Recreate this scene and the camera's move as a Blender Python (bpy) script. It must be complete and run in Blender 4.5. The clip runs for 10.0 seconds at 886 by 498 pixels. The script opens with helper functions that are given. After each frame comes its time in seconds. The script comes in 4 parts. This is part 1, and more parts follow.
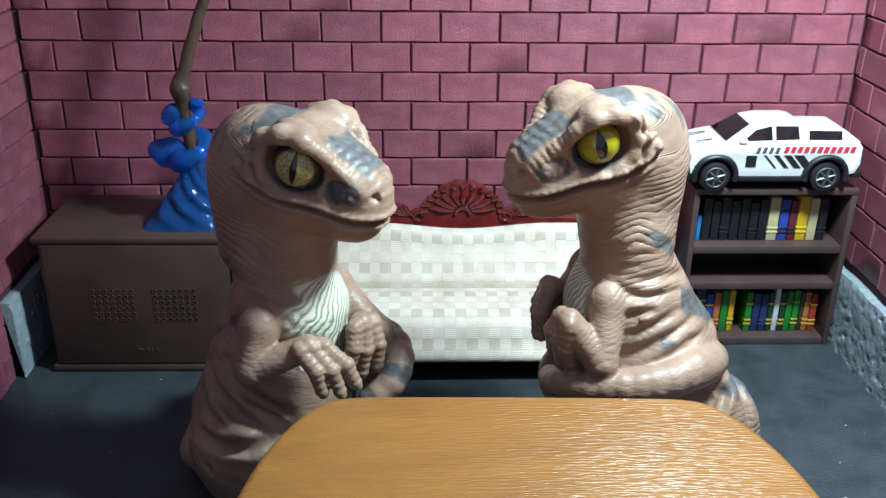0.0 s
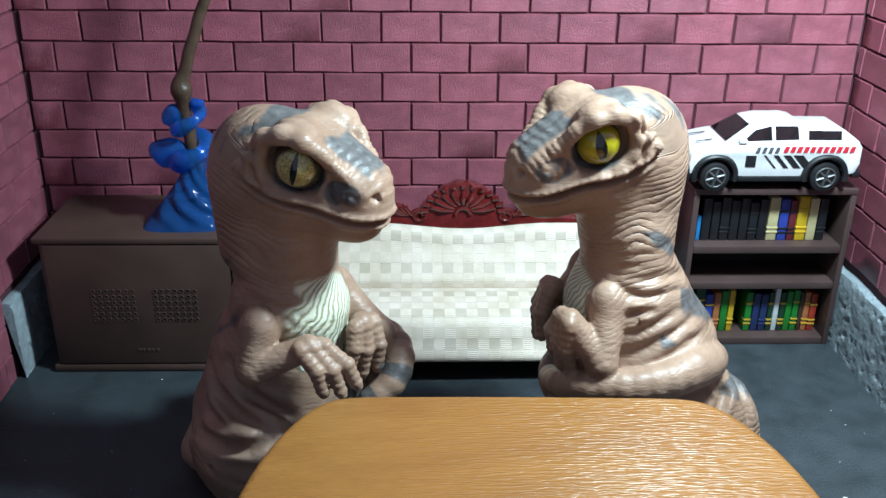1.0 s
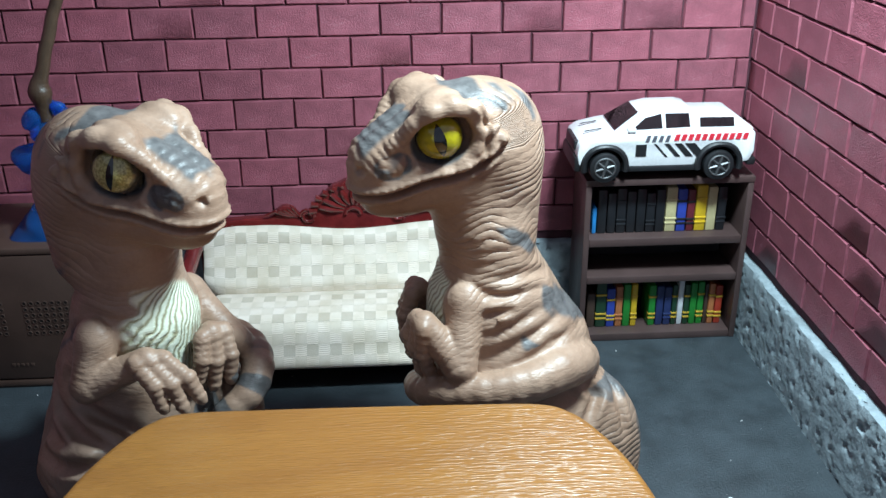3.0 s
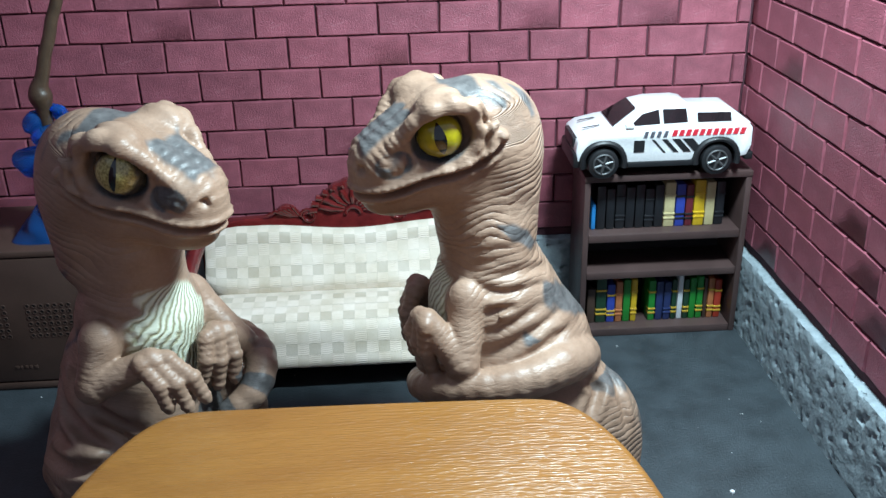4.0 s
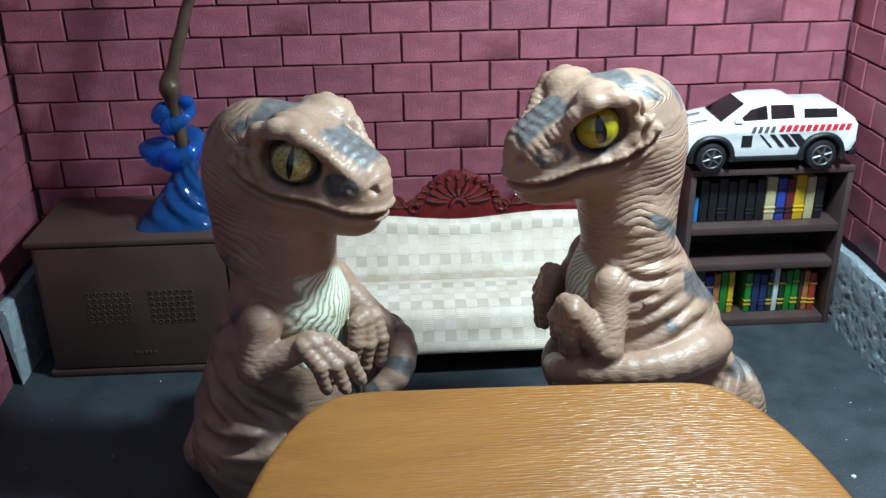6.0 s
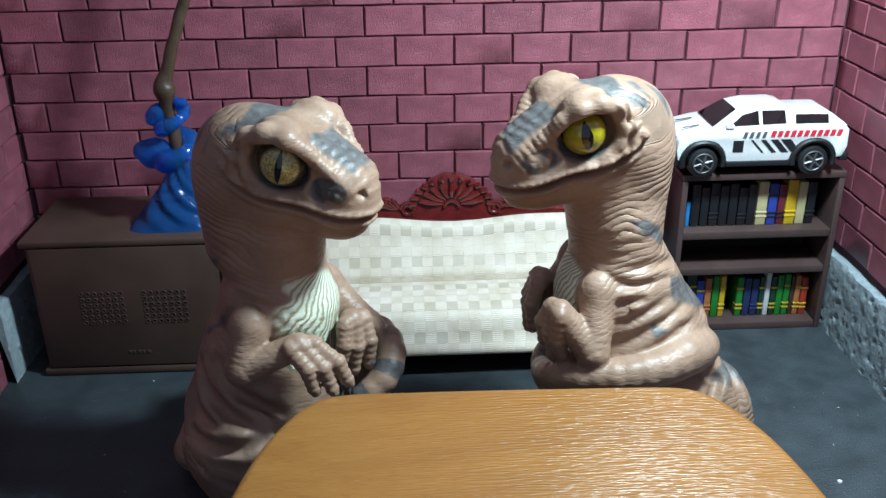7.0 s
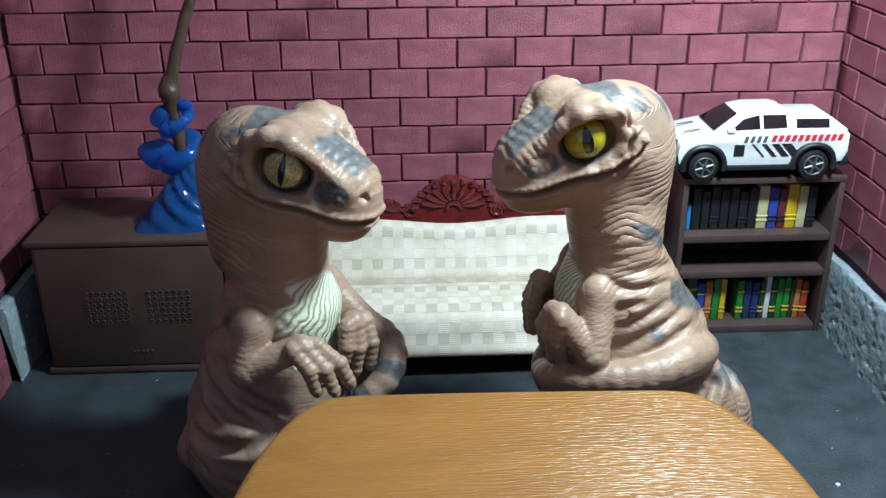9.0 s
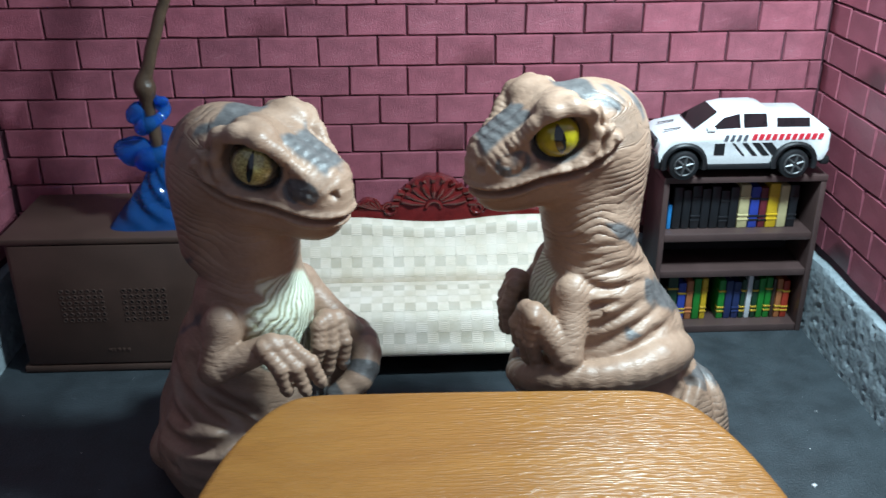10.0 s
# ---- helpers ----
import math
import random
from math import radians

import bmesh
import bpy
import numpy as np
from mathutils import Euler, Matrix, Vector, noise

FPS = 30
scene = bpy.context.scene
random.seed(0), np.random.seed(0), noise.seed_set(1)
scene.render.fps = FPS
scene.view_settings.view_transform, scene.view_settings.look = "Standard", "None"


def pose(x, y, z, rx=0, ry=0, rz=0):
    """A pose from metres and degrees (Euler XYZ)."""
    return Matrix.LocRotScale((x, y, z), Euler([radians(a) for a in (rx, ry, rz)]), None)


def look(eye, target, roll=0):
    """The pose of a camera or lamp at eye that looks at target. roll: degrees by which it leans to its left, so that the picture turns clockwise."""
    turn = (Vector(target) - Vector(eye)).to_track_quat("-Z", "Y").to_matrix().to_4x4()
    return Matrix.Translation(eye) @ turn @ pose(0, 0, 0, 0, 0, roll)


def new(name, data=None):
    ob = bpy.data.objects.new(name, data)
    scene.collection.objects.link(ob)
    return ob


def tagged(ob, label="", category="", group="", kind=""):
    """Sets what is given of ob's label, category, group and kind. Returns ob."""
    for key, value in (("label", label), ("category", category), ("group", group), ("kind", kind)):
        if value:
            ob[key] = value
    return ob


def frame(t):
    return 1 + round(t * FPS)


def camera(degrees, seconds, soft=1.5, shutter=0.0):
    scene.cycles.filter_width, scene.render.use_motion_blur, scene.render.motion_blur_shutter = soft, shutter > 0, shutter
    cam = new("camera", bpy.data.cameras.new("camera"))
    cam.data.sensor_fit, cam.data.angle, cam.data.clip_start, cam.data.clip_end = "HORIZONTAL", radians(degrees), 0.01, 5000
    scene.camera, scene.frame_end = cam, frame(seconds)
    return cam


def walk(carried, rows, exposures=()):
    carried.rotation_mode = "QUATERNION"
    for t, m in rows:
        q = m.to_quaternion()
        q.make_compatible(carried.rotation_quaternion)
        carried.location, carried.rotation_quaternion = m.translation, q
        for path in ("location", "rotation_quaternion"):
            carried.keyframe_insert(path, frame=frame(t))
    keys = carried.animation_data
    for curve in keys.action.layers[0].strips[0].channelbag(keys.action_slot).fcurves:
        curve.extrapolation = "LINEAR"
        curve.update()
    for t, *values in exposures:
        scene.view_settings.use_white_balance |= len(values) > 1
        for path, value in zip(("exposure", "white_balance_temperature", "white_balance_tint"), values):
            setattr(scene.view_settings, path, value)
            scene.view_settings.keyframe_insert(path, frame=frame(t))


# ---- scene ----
cam = camera(51.64, 10.0, shutter=0.6)
PATH = [
    (0, (0.00184, -0.39770, 0.21191), (0.01090, -0.12406, 0.08929), 0.70),
    (0.5, (0.00185, -0.39775, 0.21163), (0.01069, -0.12413, 0.08893), 0.65),
    (1, (0.00173, -0.39826, 0.21224), (0.01079, -0.12463, 0.08959), 0.67),
    (1.5, (0.00174, -0.39740, 0.21145), (0.01096, -0.12383, 0.08867), 0.65),
    (2, (0.00218, -0.39766, 0.21147), (0.01134, -0.12400, 0.08887), 0.67),
    (2.5, (0.03167, -0.39208, 0.21097), (0.04157, -0.11858, 0.08808), 0.34),
    (3, (0.04521, -0.38615, 0.20789), (0.05807, -0.11323, 0.08399), -0.69),
    (4.5, (0.04374, -0.38877, 0.20924), (0.05682, -0.11609, 0.08484), -1.47),
    (5, (0.04324, -0.38944, 0.21019), (0.05605, -0.11672, 0.08584), -1.58),
    (5.5, (0.00730, -0.39312, 0.21035), (0.01961, -0.12070, 0.08530), -1.37),
    (5.7, (-0.00217, -0.39412, 0.20998), (0.01062, -0.12165, 0.08509), -1.13),
    (7, (0.00327, -0.39666, 0.21265), (0.01458, -0.12436, 0.08725), -0.66),
    (7.5, (0.00370, -0.39674, 0.21322), (0.01481, -0.12447, 0.08774), -0.66),
    (8, (0.00405, -0.39791, 0.21462), (0.01473, -0.12572, 0.08891), -0.63),
    (8.5, (0.00409, -0.39948, 0.21580), (0.01442, -0.12711, 0.09049), -0.56),
    (9, (0.00375, -0.39844, 0.21454), (0.01401, -0.12613, 0.08907), -0.45),
    (9.5, (0.00351, -0.39853, 0.21502), (0.01377, -0.12641, 0.08914), -0.37),
    (10, (0.01128, -0.39659, 0.21354), (0.02277, -0.12456, 0.08757), -0.17),
]
walk(cam, [(t, look(eye, target, roll)) for t, eye, target, roll in PATH], [(0, 0.08), (2.5, 0.06), (3.0, -0.02), (5.0, -0.04), (5.5, -0.10), (7.0, -0.07), (10.0, -0.07)])

# ---- light ----
U = 0.01  # all sizes below are written in centimetres and turned into metres here
world = bpy.data.worlds.new("dim_room")
scene.world = world
world.use_nodes = True
world.node_tree.nodes["Background"].inputs[0].default_value = (0.62, 0.74, 1.0, 1)
world.node_tree.nodes["Background"].inputs[1].default_value = 0.36


def lamp(name, eye, watts, size, colour):
    data = bpy.data.lights.new(name, "POINT")
    data.shadow_soft_size, data.energy, data.color = size * U, watts, colour
    ob = new(name, data)
    ob.matrix_world = pose(*[v * U for v in eye])
    return ob


lamp("desk_light", (15, -16.5, 30), 7.8, 2.2, (0.685, 0.905, 1.0))


# ---- materials ----
def nodes_of(name):
    m = bpy.data.materials.new(name)
    m.use_nodes = True
    return m, m.node_tree.nodes, m.node_tree.links, m.node_tree.nodes["Principled BSDF"]


def ramp(nt, links, fac, stops):
    r = nt.new("ShaderNodeValToRGB")
    while len(r.color_ramp.elements) < len(stops):
        r.color_ramp.elements.new(0.5)
    for e, (p, c) in zip(r.color_ramp.elements, stops):
        e.position, e.color = p, (*c, 1) if len(c) == 3 else c
    links.new(fac, r.inputs[0])
    return r.outputs[0]


def noise_tex(nt, links, coord, scale, detail=4.0, rough=0.6, stretch=None):
    n = nt.new("ShaderNodeTexNoise")
    n.inputs["Scale"].default_value, n.inputs["Detail"].default_value, n.inputs["Roughness"].default_value = scale, detail, rough
    if stretch:
        mp = nt.new("ShaderNodeMapping")
        mp.inputs["Scale"].default_value = stretch
        links.new(coord, mp.inputs[0])
        coord = mp.outputs[0]
    links.new(coord, n.inputs["Vector"])
    return n.outputs["Fac"]


def mix(nt, links, fac, a, b, how="MIX"):
    m = nt.new("ShaderNodeMix")
    m.data_type, m.blend_type = "RGBA", how
    for v, i in ((fac, 0), (a, 6), (b, 7)):
        if hasattr(v, "links"):
            links.new(v, m.inputs[i])
        else:
            m.inputs[i].default_value = v if i == 0 else (*v, 1)
    return m.outputs[2]


def maths(nt, links, op, a, b=0.0):
    m = nt.new("ShaderNodeMath")
    m.operation = op
    for v, i in ((a, 0), (b, 1)):
        if hasattr(v, "links"):
            links.new(v, m.inputs[i])
        else:
            m.inputs[i].default_value = v
    return m.outputs[0]


def bump(nt, links, bsdf, height, dist, strength=1.0, below=None):
    b = nt.new("ShaderNodeBump")
    b.inputs["Distance"].default_value, b.inputs["Strength"].default_value = dist, strength
    links.new(height, b.inputs["Height"])
    if below:
        links.new(below, b.inputs["Normal"])
    links.new(b.outputs[0], bsdf.inputs["Normal"])
    return b.outputs[0]


def surface(name, colour, dark=0.75, rough=0.5, big=60.0, fine=900.0, relief=0.0001, metal=0.0, coat=0.0, stain=None, random_tint=0.0, light=1.12, scuff=None, scuff_scale=(200, (0.35, 1, 2.2))):
    """A worn plain surface: broad stains, fine grain and a little relief."""
    m, nt, links, bsdf = nodes_of(name)
    co = nt.new("ShaderNodeTexCoord").outputs["Object"]
    a = noise_tex(nt, links, co, big, 5)
    b = noise_tex(nt, links, co, fine, 3)
    low = tuple(c * dark for c in (stain or colour))
    base = ramp(nt, links, a, [(0.3, low), (0.62, colour), (0.85, tuple(min(1, c * light) for c in colour))])
    base = mix(nt, links, 0.25, base, ramp(nt, links, b, [(0.3, (0.45, 0.45, 0.45)), (0.7, (1, 1, 1))]), "MULTIPLY")
    if random_tint:
        info = nt.new("ShaderNodeObjectInfo")
        base = mix(nt, links, random_tint, base, ramp(nt, links, info.outputs["Random"], [(0, (0.4, 0.4, 0.42)), (0.5, (1, 1, 1)), (1, (1.0, 0.8, 0.85))]), "MULTIPLY")
    if scuff:
        worn = noise_tex(nt, links, co, scuff_scale[0], 5, 0.7, scuff_scale[1])
        base = mix(nt, links, ramp(nt, links, worn, [(0.62, (0, 0, 0)), (0.74, (0.75, 0.75, 0.75))]), base, scuff)
    links.new(base, bsdf.inputs["Base Color"])
    r = nt.new("ShaderNodeMapRange")
    r.inputs["To Min"].default_value, r.inputs["To Max"].default_value = rough * 0.8, min(1, rough * 1.2)
    links.new(a, r.inputs[0])
    links.new(r.outputs[0], bsdf.inputs["Roughness"])
    bsdf.inputs["Metallic"].default_value = metal
    bsdf.inputs["Coat Weight"].default_value = coat
    if relief:
        bump(nt, links, bsdf, b, relief)
    return m


BRICK_RED = surface("painted_brick", (0.305, 0.092, 0.122), 0.62, 0.36, 90, 1400, 0.0003, random_tint=0.35, scuff=(0.38, 0.17, 0.20))
MORTAR = surface("dark_joint", (0.075, 0.02, 0.032), 0.6, 0.8, 120, 1200, 0.0002)
STONE = surface("grey_foam_stone", (0.30, 0.36, 0.39), 0.62, 0.75, 130, 700, 0.0004)
FLOOR = surface("charcoal_board", (0.040, 0.052, 0.061), 0.6, 0.55, 70, 1000, 0.0003, scuff=(0.085, 0.105, 0.12), scuff_scale=(260, (0.4, 1, 1)))
CABINET = surface("brown_plastic", (0.075, 0.043, 0.033), 0.75, 0.42, 50, 1500, 0.00005)
HOLE_SHADE = surface("hole_shade", (0.012, 0.008, 0.007), 0.7, 0.6)
SHELF = surface("umber_plastic", (0.075, 0.045, 0.042), 0.75, 0.4, 60, 1500, 0.00005)
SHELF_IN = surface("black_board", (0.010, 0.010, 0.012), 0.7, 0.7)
CREST = surface("red_lacquered_wood", (0.14, 0.013, 0.013), 0.55, 0.2, 120, 900, 0.00006, coat=0.3)
WHITE_PAINT = surface("white_enamel", (0.80, 0.81, 0.82), 0.9, 0.25, 80, 1500, 0.0, coat=0.4, light=1.0)
BLACK_PLASTIC = surface("black_plastic", (0.012, 0.013, 0.015), 0.7, 0.45, 90, 900, 0.00004)
RIM = surface("grey_metal", (0.16, 0.165, 0.17), 0.7, 0.5, 90, 900, 0.0, metal=0.8)
RED_PRINT = surface("red_print", (0.62, 0.03, 0.05), 0.9, 0.35, relief=0)
WAND = surface("brown_painted_rod", (0.075, 0.045, 0.028), 0.6, 0.35, 150, 900, 0.0002)


def glassy(name, colour, rough, weight=1.0, ior=1.45):
    m, nt, links, bsdf = nodes_of(name)
    co = nt.new("ShaderNodeTexCoord").outputs["Object"]
    base = ramp(nt, links, noise_tex(nt, links, co, 150, 3), [(0.3, tuple(c * 0.7 for c in colour)), (0.7, colour)])
    links.new(base, bsdf.inputs["Base Color"])
    bsdf.inputs["Roughness"].default_value, bsdf.inputs["Transmission Weight"].default_value, bsdf.inputs["IOR"].default_value = rough, weight, ior
    return m


BLUE = glassy("translucent_blue", (0.03, 0.28, 1.0), 0.08, 0.84, 1.38)
TINTED = surface("tinted_window", (0.015, 0.012, 0.014), 0.8, 0.08, relief=0, coat=0.5)


# ---- small mesh tools ----
def thing(name, x, y, z, rz, label, category, group="", kind=""):
    ob = new(name)
    ob.empty_display_size = 0.01
    ob.matrix_world = pose(x * U, y * U, z * U, 0, 0, rz)
    return tagged(ob, label, category, group, kind)


def part(name, bm, material, parent=None, label="", smooth=True):
    bmesh.ops.transform(bm, matrix=Matrix.Scale(U, 4), verts=bm.verts)
    me = bpy.data.meshes.new(name)
    bm.to_mesh(me)
    bm.free()
    for m in material if isinstance(material, (list, tuple)) else [material]:
        me.materials.append(m)
    if smooth:
        me.shade_smooth()
        me.set_sharp_from_angle(angle=radians(38))
    ob = new(name, me)
    ob.parent = parent
    return tagged(ob, label)


def box(bm, x0, x1, y0, y1, z0, z1, bevel=0.04, seg=2):
    made = bmesh.ops.create_cube(bm, size=1, matrix=Matrix.Translation(((x0 + x1) / 2, (y0 + y1) / 2, (z0 + z1) / 2)) @ Matrix.Diagonal((x1 - x0, y1 - y0, z1 - z0, 1)))
    if bevel:
        bmesh.ops.bevel(bm, geom=list({e for v in made["verts"] for e in v.link_edges}), offset=bevel, segments=seg, affect="EDGES", profile=0.5)
    return bm


def boxed(*a, **k):
    return box(bmesh.new(), *a, **k)


def tube(bm, path, radii, sides=14, close=True):
    """A round tube along a path of points, with a radius at each."""
    pts = [Vector(p) for p in path]
    rings, side = [], None
    for i, p in enumerate(pts):
        d = (pts[min(i + 1, len(pts) - 1)] - pts[max(i - 1, 0)]).normalized()
        if side is None:
            side = d.orthogonal().normalized()
        side = (side - d * side.dot(d)).normalized()
        up = d.cross(side)
        r = float(radii[i] if isinstance(radii, (list, tuple)) else radii)
        rings.append([bm.verts.new(p + r * (math.cos(a) * side + math.sin(a) * up)) for a in (2 * math.pi * k / sides for k in range(sides))])
    for a, b in zip(rings, rings[1:]):
        for k in range(sides):
            bm.faces.new((a[k], a[(k + 1) % sides], b[(k + 1) % sides], b[k]))
    if close:
        bm.faces.new(rings[0][::-1])
        bm.faces.new(rings[-1])
    return bm


def curve_points(points, n):
    """A smooth line through a few points (Catmull-Rom)."""
    p = [np.array(points[0])] + [np.array(q, float) for q in points] + [np.array(points[-1])]
    out = []
    for i in range(n + 1):
        s = i / n * (len(points) - 1)
        k = min(int(s), len(points) - 2)
        u = s - k
        a, b, c, d = p[k : k + 4]
        out.append(0.5 * (2 * b + (c - a) * u + (2 * a - 5 * b + 4 * c - d) * u**2 + (3 * b - a - 3 * c + d) * u**3))
    return out


def outline_solid(bm, outline, y0, y1, bevel=0.0, seg=2):
    """A flat shape in x and z, given thickness along y."""
    f = bm.faces.new([bm.verts.new((x, y0, z)) for x, z in outline])
    got = bmesh.ops.extrude_face_region(bm, geom=[f])
    vs = [v for v in got["geom"] if isinstance(v, bmesh.types.BMVert)]
    bmesh.ops.translate(bm, verts=vs, vec=(0, y1 - y0, 0))
    bmesh.ops.recalc_face_normals(bm, faces=bm.faces)
    if bevel:
        edges = [e for e in bm.edges if len(e.link_faces) == 2 and e.calc_face_angle(0) > 0.6]
        bmesh.ops.bevel(bm, geom=edges, offset=bevel, segments=seg, affect="EDGES", profile=0.5)
    return bm


def cylinder(bm, x, y, z, r, depth, axis="y", sides=28, bevel=0.0):
    turn = {"y": pose(0, 0, 0, 90), "x": pose(0, 0, 0, 0, 90), "z": pose(0, 0, 0)}[axis]
    made = bmesh.ops.create_cone(bm, cap_ends=True, segments=sides, radius1=r, radius2=r, depth=depth, matrix=Matrix.Translation((x, y, z)) @ turn)
    if bevel:
        edges = [e for e in {e for v in made["verts"] for e in v.link_edges} if e.calc_face_angle(0) > 0.8]
        bmesh.ops.bevel(bm, geom=edges, offset=bevel, segments=2, affect="EDGES", profile=0.5)
    return bm


# ---- the dinosaur figures: a solid from blended rounded forms, cut out of a fine lattice ----
def lattice_noise(p, scale, seed):
    """Smooth random values from -1 to 1 at points p."""
    table = np.random.RandomState(seed).uniform(-1, 1, 4096).astype(np.float32)
    q = p * scale
    i = np.floor(q).astype(np.int64)
    f = (q - i).astype(np.float32)
    f = f * f * (3 - 2 * f)
    out = 0
    for dx in (0, 1):
        for dy in (0, 1):
            for dz in (0, 1):
                h = ((i[:, 0] + dx) * 7919 + (i[:, 1] + dy) * 104729 + (i[:, 2] + dz) * 1299721) & 4095
                w = (f[:, 0] if dx else 1 - f[:, 0]) * (f[:, 1] if dy else 1 - f[:, 1]) * (f[:, 2] if dz else 1 - f[:, 2])
                out = out + w * table[h]
    return out


def smin(a, b, k):
    h = np.clip(0.5 + 0.5 * (b - a) / k, 0, 1)
    return b + (a - b) * h - k * h * (1 - h)


def smax(a, b, k):
    return -smin(-a, -b, k)


def ellipsoid(p, c, r, turn=0.0, tip=0.0):
    q = p - np.array(c, np.float32)
    if turn:
        s, o = math.sin(radians(turn)), math.cos(radians(turn))
        q = np.stack([o * q[:, 0] + s * q[:, 1], -s * q[:, 0] + o * q[:, 1], q[:, 2]], 1)
    if tip:
        s, o = math.sin(radians(tip)), math.cos(radians(tip))
        q = np.stack([o * q[:, 0] + s * q[:, 2], q[:, 1], -s * q[:, 0] + o * q[:, 2]], 1)
    r = np.array(r, np.float32)
    k0 = np.sqrt(((q / r) ** 2).sum(1))
    k1 = np.sqrt(((q / r**2) ** 2).sum(1)) + 1e-6
    return k0 * (k0 - 1) / k1


def capsule(p, a, b, ra, rb):
    a, b = np.array(a, np.float32), np.array(b, np.float32)
    pa, ba = p - a, b - a
    h = np.clip(pa @ ba / (ba @ ba), 0, 1)
    return np.sqrt(((pa - h[:, None] * ba) ** 2).sum(1)) - (ra + (rb - ra) * h)


def chain(p, pts, radii, k=0.15):
    d = None
    for a, b, ra, rb in zip(pts, pts[1:], radii, radii[1:]):
        c = capsule(p, a, b, ra, rb)
        d = c if d is None else smin(d, c, k)
    return d


def only_where(near, form, p):
    """A form's distances for the points near it; the rest count as far away."""
    out = np.full(len(p), 9.0, np.float32)
    if near.any():
        out[near] = form(p[near])
    return out


def chain_near(p, pts):
    """Distance to a line of points, and how far along it (0 to 1)."""
    best, along = np.full(len(p), 1e9, np.float32), np.zeros(len(p), np.float32)
    n = len(pts) - 1
    for i in range(n):
        a, b = np.array(pts[i], np.float32), np.array(pts[i + 1], np.float32)
        ba = b - a
        h = np.clip((p - a) @ ba / (ba @ ba), 0, 1)
        d = np.sqrt(((p - a - h[:, None] * ba) ** 2).sum(1))
        near = d < best
        best, along = np.where(near, d, best), np.where(near, (i + h) / n, along)
    return best, along


NOD = radians(12)


